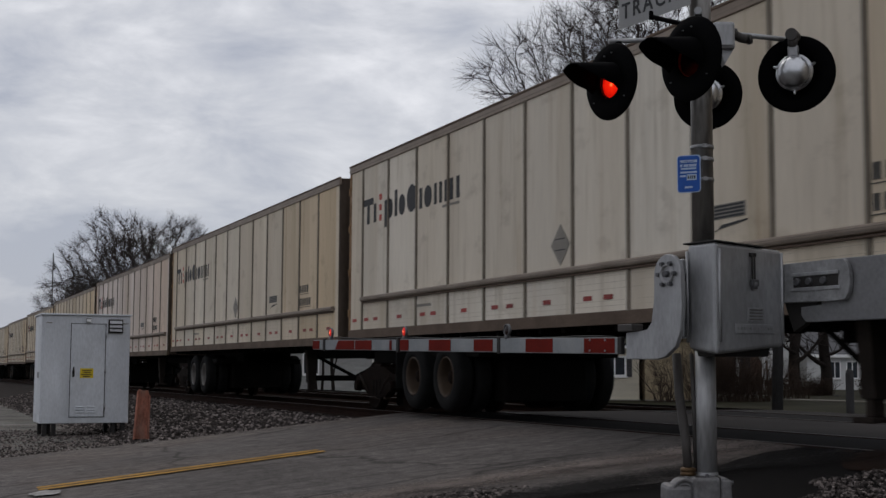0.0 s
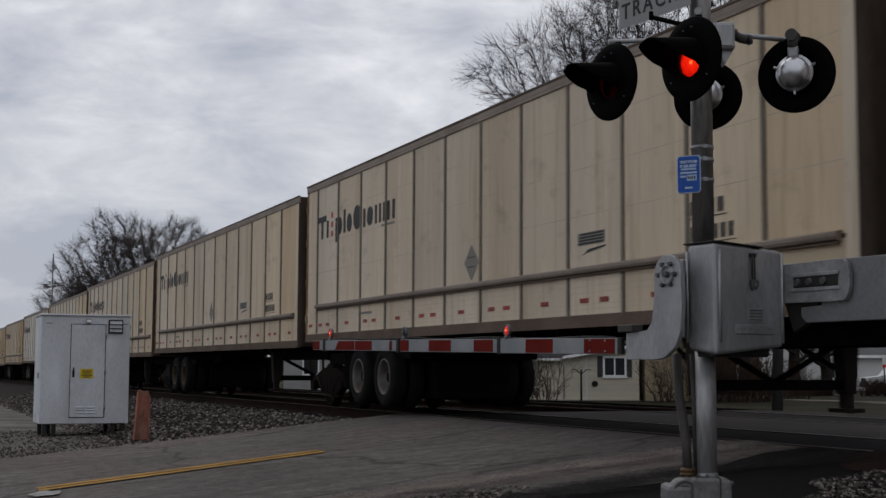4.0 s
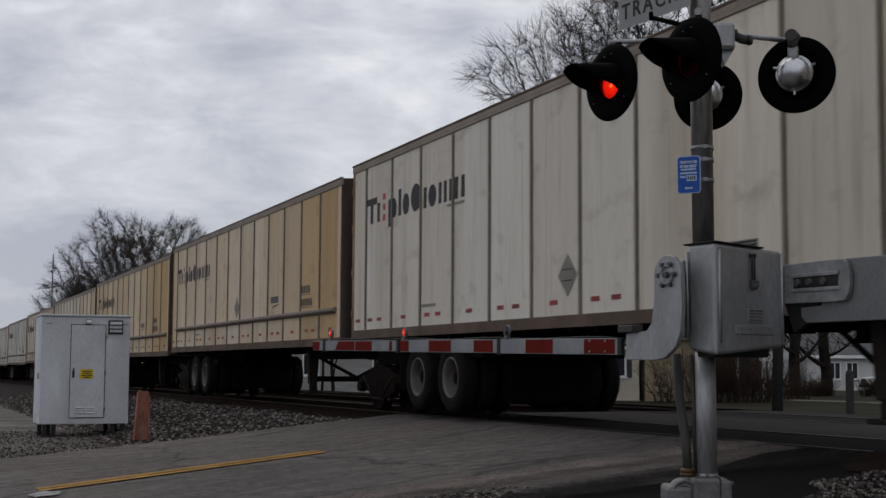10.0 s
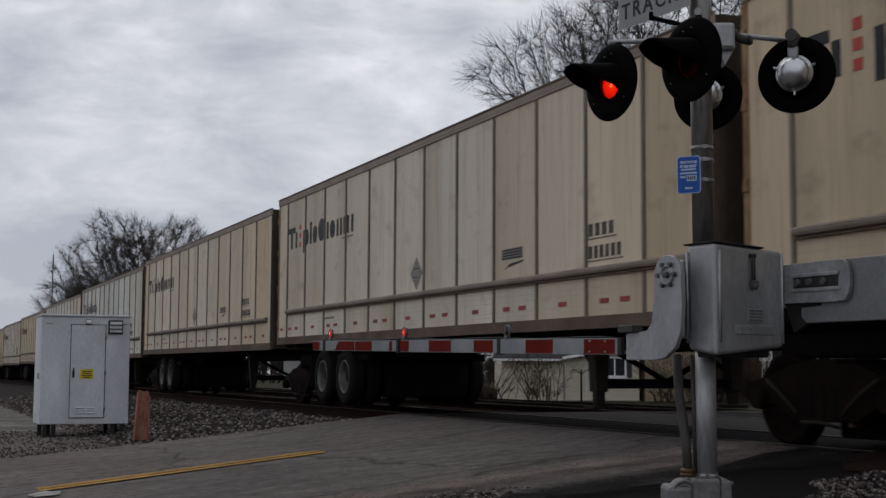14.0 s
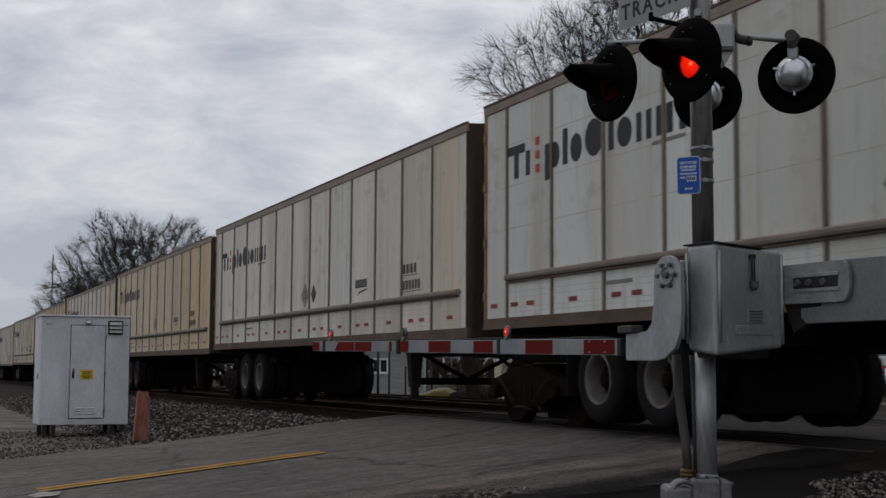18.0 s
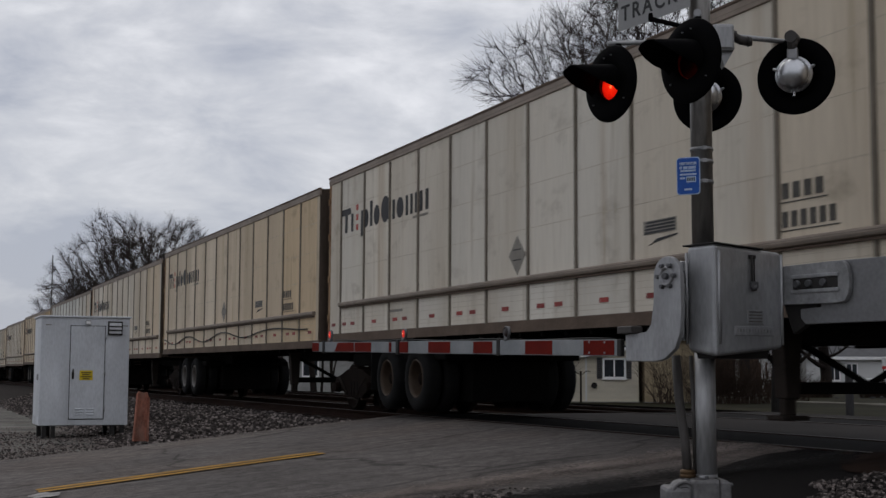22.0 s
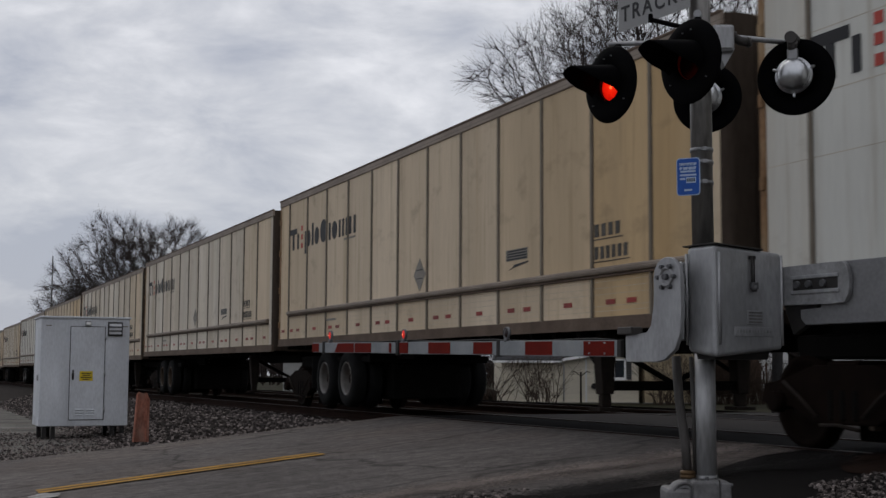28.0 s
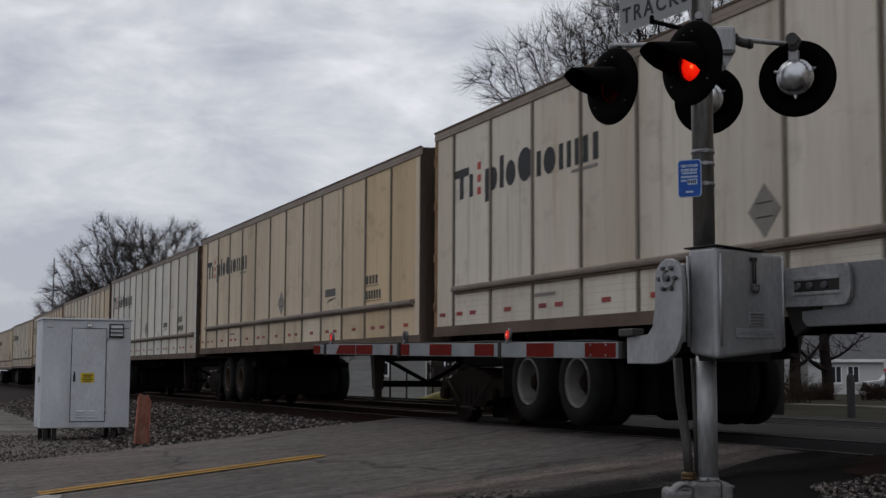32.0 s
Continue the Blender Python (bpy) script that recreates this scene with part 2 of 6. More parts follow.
M_POST_GREY = material("grey_post", (0.042, 0.041, 0.042), 0.9, spec=0.1, vary=0.4, scale=5, fine=40, streak=0.2)
M_BOLT = material("bolt_steel", (0.10, 0.10, 0.105), 0.5, 0.6, vary=0.3, scale=20, fine=90)
M_BRASS = material("brass_fitting", (0.10, 0.062, 0.032), 0.5, 0.7, vary=0.3, scale=20, fine=90)
M_RED_SHEET = material("red_reflective_sheet", (0.125, 0.0115, 0.0075), 0.75, spec=0.08, vary=0.25, scale=5, fine=60)
M_WHITE_SHEET = material("white_reflective_sheet", (0.20, 0.212, 0.222), 0.5, vary=0.2, scale=5, fine=60, tint=(0.36, 0.36, 0.35), stain=0.5)
M_SIGN_WHITE = material("sign_white", (0.26, 0.26, 0.26), 0.6, vary=0.1, scale=4, fine=60)
M_SIGN_BLUE = material("sign_blue", (0.014, 0.085, 0.37), 0.5, vary=0.15, scale=8, fine=60)
M_BARS_PALE = material("sign_print_pale", (0.42, 0.52, 0.68), 0.6, vary=0.2, scale=40, fine=90)
M_BARS_DARK = material("print_black", (0.02, 0.02, 0.022), 0.6, vary=0.2, scale=8, fine=60)
M_LAMP_OFF = material("dark_lamp_back", (0.008, 0.0012, 0.001), 0.4, vary=0.2, scale=10, fine=60)
M_LAMP_ON = glow("lit_red_lamp", (0.9, 0.035, 0.012), 1.0, (0.30, 0.008, 0.004))
M_ARM_ON = glow("lit_red_arm_lens", (0.55, 0.012, 0.006), 0.55)
M_LAMP_CORE = glow("lamp_filament", (1.0, 0.22, 0.07), 3.2)
M_LENS = glass("red_lens", (0.72, 0.07, 0.04), 0.18)
M_CABINET = material("cabinet_grey_paint", (0.56, 0.58, 0.61), 0.5, 0.15, vary=0.2, scale=1.6, fine=30, streak=0.35, tint=(0.30, 0.31, 0.33), stain=0.75)
M_STEEL_DARK = material("dark_steel", (0.03, 0.028, 0.027), 0.7, 0.3, vary=0.3, scale=5, fine=50)
M_YELLOW_SIGN = material("yellow_label", (0.62, 0.45, 0.02), 0.6, vary=0.1, scale=8, fine=60)
M_ORANGE = material("faded_orange_plastic", (0.30, 0.125, 0.088), 0.85, spec=0.1, vary=0.5, scale=7, fine=30, streak=0.5, tint=(0.24, 0.18, 0.15), stain=0.8)
M_PANEL = material("trailer_panel", (0.6, 0.57, 0.5), 0.8, 0.0, spec=0.02, vary=0.10, scale=1.6, fine=24, streak=0.10, use_object_colour=True,
                   tint=(0.34, 0.27, 0.18), stain=0.5, rand=0.05)


def add_streaks(m, tint, wide, tall, lo, hi, amount):
    """Lays runs of dirt over a surface: long upright streaks that start and end by themselves."""
    n, l = m.node_tree.nodes, m.node_tree.links
    bsdf = n["Principled BSDF"]
    src = bsdf.inputs["Base Color"].links[0].from_socket
    tc, mp, info = n.new("ShaderNodeTexCoord"), n.new("ShaderNodeMapping"), n.new("ShaderNodeObjectInfo")
    mp.inputs["Scale"].default_value = (wide, wide, tall)
    l.new(tc.outputs["Object"], mp.inputs["Vector"])
    k = n.new("ShaderNodeMath")
    k.operation, k.inputs[1].default_value = "MULTIPLY", 53.0
    l.new(info.outputs["Random"], k.inputs[0])
    sh = n.new("ShaderNodeVectorMath")
    l.new(mp.outputs[0], sh.inputs[0])
    l.new(k.outputs[0], sh.inputs[1])
    t = n.new("ShaderNodeTexNoise")
    t.inputs["Scale"].default_value, t.inputs["Detail"].default_value, t.inputs["Roughness"].default_value = 1.0, 5.0, 0.6
    l.new(sh.outputs[0], t.inputs["Vector"])
    r = n.new("ShaderNodeMapRange")
    r.inputs["From Min"].default_value, r.inputs["From Max"].default_value, r.inputs["To Max"].default_value = lo, hi, amount
    l.new(t.outputs["Fac"], r.inputs["Value"])
    mx = n.new("ShaderNodeMix")
    mx.data_type = "RGBA"
    l.new(r.outputs[0], mx.inputs["Factor"])
    l.new(src, mx.inputs["A"])
    mx.inputs["B"].default_value = (*tint, 1)
    l.new(mx.outputs["Result"], bsdf.inputs["Base Color"])


add_streaks(M_PANEL, (0.24, 0.18, 0.10), 7.0, 0.40, 0.54, 0.82, 0.55)
add_streaks(M_PANEL, (0.16, 0.125, 0.085), 1.6, 2.6, 0.57, 0.80, 0.45)
add_streaks(M_PANEL, (0.30, 0.185, 0.075), 1.5, 0.07, 0.60, 0.80, 0.5)
M_RIB = material("panel_rib", (0.19, 0.165, 0.135), spec=0.05, rough=0.75, vary=0.3, scale=2, fine=30, streak=0.2)
M_JOINT = material("panel_joint", (0.055, 0.045, 0.036), spec=0.05, rough=0.7, metal=0.2, vary=0.3, scale=2, fine=30, streak=0.2)
M_TRIM = material("weathered_aluminium_rail", (0.25, 0.205, 0.168), 0.6, 0.3, vary=0.3, scale=2, fine=30, tint=(0.15, 0.11, 0.08), stain=0.7)
M_GROOVE = material("skirt_groove_dirt", (0.45, 0.40, 0.32), 0.8, spec=0.05, vary=0.35, scale=2, fine=30)
M_BOWL = material("bright_lamp_bowl", (0.55, 0.56, 0.58), 0.34, 0.95, vary=0.12, scale=8, fine=50)
M_BOTTOM = material("grimy_rail_and_shade_line", (0.125, 0.093, 0.072), spec=0.05, rough=0.7, metal=0.2, vary=0.35, scale=2, fine=30, tint=(0.07, 0.05, 0.04), stain=0.7)
M_RUST = material("rusty_end_frame", (0.21, 0.12, 0.06), 0.8, 0.2, vary=0.45, scale=2.5, fine=22, tint=(0.40, 0.30, 0.18), stain=0.8)
# brown front wall with the shade between trailers put into its colour
M_FRONT = material("shaded_brown_front", (0.055, 0.042, 0.033), spec=0.05, rough=0.75, metal=0.1, vary=0.35, scale=1.5, fine=20, streak=0.3)
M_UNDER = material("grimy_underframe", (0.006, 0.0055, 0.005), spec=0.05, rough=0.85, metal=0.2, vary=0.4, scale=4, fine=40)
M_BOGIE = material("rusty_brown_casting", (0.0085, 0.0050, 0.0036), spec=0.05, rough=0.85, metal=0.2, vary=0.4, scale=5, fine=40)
M_LEG = material("grimy_brown_steel", (0.022, 0.017, 0.014), 0.85, spec=0.1, vary=0.4, scale=4, fine=40)
M_TYRE = material("tyre_rubber", (0.011, 0.011, 0.011), spec=0.05, rough=0.85, vary=0.3, scale=6, fine=60)
M_RIM_PALE = material("pale_wheel_rim", (0.135, 0.128, 0.12), 0.6, 0.2, vary=0.3, scale=6, fine=40, tint=(0.07, 0.042, 0.026), stain=0.85)
M_RIM_TAN = material("tan_wheel_rim", (0.05, 0.034, 0.022), 0.65, 0.2, vary=0.35, scale=6, fine=40, tint=(0.05, 0.033, 0.022), stain=0.8)
M_LOGO = material("logo_dark_grey", (0.009, 0.009, 0.011), 0.6, vary=0.25, scale=3, fine=40)
M_LOGO_RED = material("logo_red", (0.40, 0.05, 0.035), 0.6, vary=0.2, scale=3, fine=40)
M_MARK = material("faded_grey_print", (0.20, 0.185, 0.16), 0.65, vary=0.25, scale=6, fine=50)
M_PRINT = material("worn_dark_print", (0.085, 0.08, 0.072), 0.7, spec=0.1, vary=0.45, scale=7, fine=50)
M_REFLECT = material("red_reflector_tape", (0.23, 0.017, 0.011), 0.5, vary=0.25, scale=9, fine=60, rand=0.3)
M_BARK = material("bark", (0.022, 0.018, 0.016), spec=0.05, rough=0.95, vary=0.35, scale=3, fine=20)
M_TWIG_FAR = material("far_twigs", (0.042, 0.034, 0.031), spec=0.05, rough=0.95, vary=0.3, scale=2, fine=20)
M_BRUSH = material("brown_brush", (0.050, 0.036, 0.028), spec=0.05, rough=0.95, vary=0.4, scale=2, fine=20)
M_TWIG = material("twigs", (0.028, 0.022, 0.020), spec=0.05, rough=0.95, vary=0.3, scale=2, fine=20)
M_SIDING_WHITE = material("white_siding", (0.60, 0.60, 0.59), 0.7, vary=0.08, scale=1, fine=20, rand=0.05)
M_SIDING_GREY = material("weathered_siding", (0.33, 0.33, 0.32), 0.75, vary=0.2, scale=1, fine=20, rand=0.08)
M_SIDING_TAN = material("cream_siding", (0.55, 0.50, 0.40), 0.7, vary=0.10, scale=1, fine=20, rand=0.06)
M_SIDING_BROWN = material("brown_brick_wall", (0.12, 0.07, 0.05), 0.85, vary=0.3, scale=2, fine=30)
M_ROOF = material("grey_shingle_roof", (0.085, 0.085, 0.09), 0.9, vary=0.25, scale=2, fine=25)
M_WHITE = material("white_paint", (0.82, 0.82, 0.81), 0.6, vary=0.08, scale=3, fine=40)
M_PANE = material("dark_window_pane", (0.02, 0.024, 0.03), 0.08, vary=0.3, scale=2, fine=10)
M_TRUCK = material("white_truck_paint", (0.5, 0.5, 0.51), 0.3, vary=0.05, scale=3, fine=30)
M_TRUCK_RED = material("red_truck_stripe", (0.45, 0.03, 0.03), 0.35, vary=0.1, scale=3, fine=30)
M_TARP_YELLOW = material("yellow_tarp", (0.12, 0.10, 0.02), 0.6, vary=0.3, scale=3, fine=20)
M_TARP_BLUE = material("blue_tarp", (0.06, 0.14, 0.36), 0.5, vary=0.3, scale=3, fine=20)
M_CABLE = material("black_cable", (0.015, 0.014, 0.013), 0.6, vary=0.2, scale=10, fine=60)


# ---- mesh helpers ----
def bm_new():
    return bmesh.new()


def add_box(bm, x0, x1, y0, y1, z0, z1, bevel=0.0, m=None):
    """A box between two corners, with bevelled edges if asked, moved by the matrix m."""
    vs = [bm.verts.new((x, y, z)) for x in (x0, x1) for y in (y0, y1) for z in (z0, z1)]
    fs = [bm.faces.new([vs[i] for i in q]) for q in ((0, 1, 3, 2), (4, 6, 7, 5), (0, 4, 5, 1), (2, 3, 7, 6), (0, 2, 6, 4), (1, 5, 7, 3))]
    if bevel:
        es = list({e for f in fs for e in f.edges})
        r = bmesh.ops.bevel(bm, geom=es, offset=bevel, segments=2, affect="EDGES", profile=0.5)
        vs = list({v for f in r["faces"] for v in f.verts} | {v for v in vs if v.is_valid})
    if m is not None:
        for v in vs:
            v.co = m @ v.co
    return bm


def add_tube(bm, p0, p1, r0, r1=None, n=12, caps=True):
    """A straight round bar from p0 to p1."""
    p0, p1, r1 = Vector(p0), Vector(p1), r0 if r1 is None else r1
    q = (p1 - p0).to_track_quat("Z", "Y").to_matrix()
    rings = []
    for p, r in ((p0, r0), (p1, r1)):
        rings.append([bm.verts.new(p + q @ Vector((r * math.cos(2 * math.pi * i / n), r * math.sin(2 * math.pi * i / n), 0))) for i in range(n)])
    for i in range(n):
        f = bm.faces.new((rings[0][i], rings[0][(i + 1) % n], rings[1][(i + 1) % n], rings[1][i]))
        f.smooth = n > 6
    if caps:
        bm.faces.new(rings[0][::-1])
        bm.faces.new(rings[1])
    return bm


def add_path(bm, points, r, n=8):
    """A round bar along a chain of points."""
    pts = [Vector(p) for p in points]
    rings = []
    for i, p in enumerate(pts):
        d = (pts[min(i + 1, len(pts) - 1)] - pts[max(i - 1, 0)]).normalized()
        q = d.to_track_quat("Z", "Y").to_matrix()
        rings.append([bm.verts.new(p + q @ Vector((r * math.cos(2 * math.pi * k / n), r * math.sin(2 * math.pi * k / n), 0))) for k in range(n)])
    for a, b in zip(rings, rings[1:]):
        for k in range(n):
            bm.faces.new((a[k], a[(k + 1) % n], b[(k + 1) % n], b[k])).smooth = True
    bm.faces.new(rings[0][::-1])
    bm.faces.new(rings[-1])
    return bm


def add_prism(bm, outline, axis, a, b, bevel=0.0):
    """An outline of (u, v) pairs pushed along an axis from a to b. axis x: (y, z), y: (x, z), z: (x, y)."""
    def at(u, v, w):
        return {"x": (w, u, v), "y": (u, w, v), "z": (u, v, w)}[axis]
    lo = [bm.verts.new(at(u, v, a)) for u, v in outline]
    hi = [bm.verts.new(at(u, v, b)) for u, v in outline]
    n = len(outline)
    fs = [bm.faces.new((lo[i], lo[(i + 1) % n], hi[(i + 1) % n], hi[i])) for i in range(n)]
    fs += [bm.faces.new(lo[::-1]), bm.faces.new(hi)]
    if bevel:
        bmesh.ops.bevel(bm, geom=list({e for f in fs for e in f.edges}), offset=bevel, segments=2, affect="EDGES", profile=0.5)
    return bm


def add_lathe(bm, profile, n=24, m=None, closed=False):
    """Rings of (radius, height) pairs turned about Z, moved by the matrix m."""
    m = m or Matrix()
    rings = []
    for r, z in profile:
        if r < 1e-6:
            rings.append([bm.verts.new(m @ Vector((0, 0, z)))])
        else:
            rings.append([bm.verts.new(m @ Vector((r * math.cos(2 * math.pi * i / n), r * math.sin(2 * math.pi * i / n), z))) for i in range(n)])
    pairs = list(zip(rings, rings[1:])) + ([(rings[-1], rings[0])] if closed else [])
    for a, b in pairs:
        for i in range(n):
            j = (i + 1) % n
            if len(a) == 1 and len(b) == 1:
                continue
            if len(a) == 1:
                f = bm.faces.new((a[0], b[j], b[i]))
            elif len(b) == 1:
                f = bm.faces.new((a[i], a[j], b[0]))
            else:
                f = bm.faces.new((a[i], a[j], b[j], b[i]))
            f.smooth = True
    return bm


def mesh_of(name, bm, mat):
    bmesh.ops.recalc_face_normals(bm, faces=bm.faces)
    me = bpy.data.meshes.new(name)
    bm.to_mesh(me)
    bm.free()
    me.materials.append(mat)
    return me


def part(name, bm, mat, parent=None, label="", at=None):
    """Links a bmesh, or a mesh that is ready, as one object under its thing."""
    me = bm if isinstance(bm, bpy.types.Mesh) else mesh_of(name, bm, mat)
    ob = new(name, me)
    if parent is not None:
        ob.parent = parent
    if at is not None:
        ob.matrix_basis = at
    return tagged(ob, label)


def raw(name, verts, faces, mat, parent=None, smooth=False):
    me = bpy.data.meshes.new(name)
    me.from_pydata(verts, [], faces)
    me.materials.append(mat)
    if smooth:
        me.polygons.foreach_set("use_smooth", [True] * len(me.polygons))
    ob = new(name, me)
    if parent is not None:
        ob.parent = parent
    return ob


def thing(name, m, label, category, group=""):
    return tagged_at(new(name), m, label, category, group)


def tagged_at(ob, m, label, category, group=""):
    ob.matrix_basis = m
    return tagged(ob, label, category, group)


def structure(ob, label, category):
    return tagged(ob, label, category, kind="structure")


def sstep(a, b, x):
    t = min(1.0, max(0.0, (x - a) / (b - a)))
    return t * t * (3 - 2 * t)


# ---- ground ----
ROAD_NEAR, ROAD_FAR = 10.2, 20.4
TRACK_A, TRACK_B, GAUGE, RAIL_Z = 8.38, 12.6, 0.7525, 0.09


def road_height(x):
    """The road climbs to the rails on both sides."""
    if x < 9:
        return min(RAIL_Z - 0.015, -0.668 + 0.0495 * math.log(1 + math.exp(max(-40.0, x / 0.5))))
    return RAIL_Z - 0.015 - 0.52 * sstep(14.3, 20.5, x)


def ground_height(x, y):
    edge = max(0.0, min(1.0, (y - 19.2) / 3.0)) if y > 15 else max(0.0, min(1.0, (11.6 - y) / 3.0))
    side = -0.60 + 0.42 * sstep(4.2, 6.4, x) if x < 9 else -0.18 - 0.27 * sstep(14.3, 17.5, x)
    near = road_height(x) - 0.04
    if y < 11.6 and x < 9:
        side = max(side, near - 0.02)
    return near * (1 - edge) + side * edge


def grid(name, xs, ys, height, mat, lift=0.0):
    verts = [(x, y, height(x, y) + lift) for y in ys for x in xs]
    w = len(xs)
    faces = [(j * w + i, j * w + i + 1, (j + 1) * w + i + 1, (j + 1) * w + i) for j in range(len(ys) - 1) for i in range(w - 1)]
    return raw(name, verts, faces, mat, smooth=True)


def steps(*spans):
    out = []
    for a, b, n in spans:
        out += [a + (b - a) * i / n for i in range(n)]
    return out + [spans[-1][1]]


structure(grid("ground", steps((-2500, -100, 6), (-100, 0, 10), (0, 9, 30), (9, 22, 26), (22, 100, 12), (100, 2500, 8)),
               steps((-2500, -60, 8), (-60, 0, 8), (0, 40, 80), (40, 150, 20), (150, 3000, 8)), ground_height, M_EARTH), "grey gravelly ground beside the railway", "ground")
structure(grid("lawn", steps((21.76, 60, 30), (60, 400, 10)), steps((-200, 0, 10), (0, 150, 40), (150, 900, 10)), ground_height, M_GRASS, 0.012),
          "dull winter grass beyond the railway", "lawn")


def road_strip(name, x0, x1, y0, y1, mat, lift=0.0, nx=30, ny=40, thick=True):
    xs, ys = steps((x0, x1, nx)), steps((y0, y1, ny))
    return grid(name, xs, ys, lambda x, y: road_height(x) + 0.012 * noise.noise((x * 0.35, y * 0.35, 2.0)) * min(1, max(0, (7 - x) / 3) if x < 9 else 0), mat, lift)


r = road_strip("road", -120, 0.0, ROAD_NEAR - 1, ROAD_FAR, M_ASPHALT, 0.0, 20, 20)
structure(r, "worn grey asphalt road leading to the crossing", "road")


def near_edge(x):
    """The road's near edge: it bulges out over the apron before the rails."""
    return ROAD_NEAR - 1.1 * sstep(4.2, 4.95, x) + .8 * sstep(5.5, 7.2, x) + .05 * noise.noise((x * 3.0, 0.0, 4.0))


xs, verts, faces = steps((0.0, TRACK_A - GAUGE - 0.04, 76)), [], []
for j in range(61):
    for x in xs:
        y = near_edge(x) + (ROAD_FAR - near_edge(x)) * j / 60
        verts.append((x, y, road_height(x) + 0.012 * noise.noise((x * 0.35, y * 0.35, 2.0)) * min(1, max(0, (7 - x) / 3))))
w = len(xs)
faces = [(j * w + i, j * w + i + 1, (j + 1) * w + i + 1, (j + 1) * w + i) for j in range(60) for i in range(w - 1)]
r = raw("road", verts, faces, M_ASPHALT, smooth=True)
structure(r, "worn grey asphalt road climbing to the crossing", "road")
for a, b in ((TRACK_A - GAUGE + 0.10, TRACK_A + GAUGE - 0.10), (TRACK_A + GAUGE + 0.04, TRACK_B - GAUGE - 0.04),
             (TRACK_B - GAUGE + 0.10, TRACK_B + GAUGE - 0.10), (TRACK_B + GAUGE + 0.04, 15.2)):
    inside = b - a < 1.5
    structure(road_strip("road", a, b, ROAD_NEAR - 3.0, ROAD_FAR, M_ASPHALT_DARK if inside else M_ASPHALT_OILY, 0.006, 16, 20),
              "oily asphalt between the rails, darkened for the train's shade" if inside else "grey asphalt beside the rails of the crossing", "road")
structure(road_strip("apron", 4.0, TRACK_A - GAUGE - 0.04, 7.2, ROAD_NEAR - 0.002, M_ASPHALT_DARK, -0.006, 30, 16), "asphalt apron beside the road, darkened for the train's shade", "apron")
structure(road_strip("street", 15.2, 21.5, -80, 140, M_ASPHALT, 0.010, 12, 60), "grey asphalt street beyond the tracks", "street")
soil_v, soil_f = [], []
for i in range(25):
    y = 7.2 + i * .085
    x0 = 6.78 + .14 * noise.noise((y * 1.5, 4.0, 1.0)) + .55 * sstep(8.3, 9.3, y)
    for x in (x0, (x0 + 7.58) / 2, 7.58):
        soil_v.append((x, y, road_height(x) + (.004 if x == x0 else .018 + .02 * noise.noise((x * 6, y * 6, 0)))))
    if i:
        k = 3 * i
        soil_f += [(k - 3, k - 2, k + 1, k), (k - 2, k - 1, k + 2, k + 1)]
structure(raw("soil_strip", soil_v, soil_f, M_SOIL, smooth=True), "red-brown soil beside the rail", "soil")
for off in (-0.13, 0.13):
    for start, end in ((-9.0, 0.90), (1.36, 4.64)):
        v, f = [], []
        for i in range(61):
            x = start + i * (end - start) / 60
            z = road_height(x) + 0.016
            ragged = .012 * noise.noise((x * 5, off, 1.0))
            yc = 15.08 + .13 * (x - 3.0) + off
            v += [(x, yc - 0.085 + ragged, z), (x, yc + 0.085 + .012 * noise.noise((x * 5, off, 7.0)), z)]
            if i:
                k = 2 * i
                f.append((k - 2, k, k + 1, k - 1))
        structure(raw("centre_line", v, f, M_YELLOW), "worn yellow line painted on the road", "road marking")
v, f = [(1.38, 14.3, road_height(1.38) + .017)], []
for i in range(14):
    a = 2 * math.pi * i / 14
    k = .8 + .5 * noise.noise((math.cos(a) * 2, math.sin(a) * 2, 3.0))
    x = 1.38 + .20 * k * math.cos(a)
    v.append((x, 14.3 + .30 * k * math.sin(a), road_height(x) + .017))
    f.append((0, 1 + i, 1 + (i + 1) % 14))
structure(raw("white_mark", v, f, M_WHITE_MARK), "worn white patch painted on the road", "road marking")


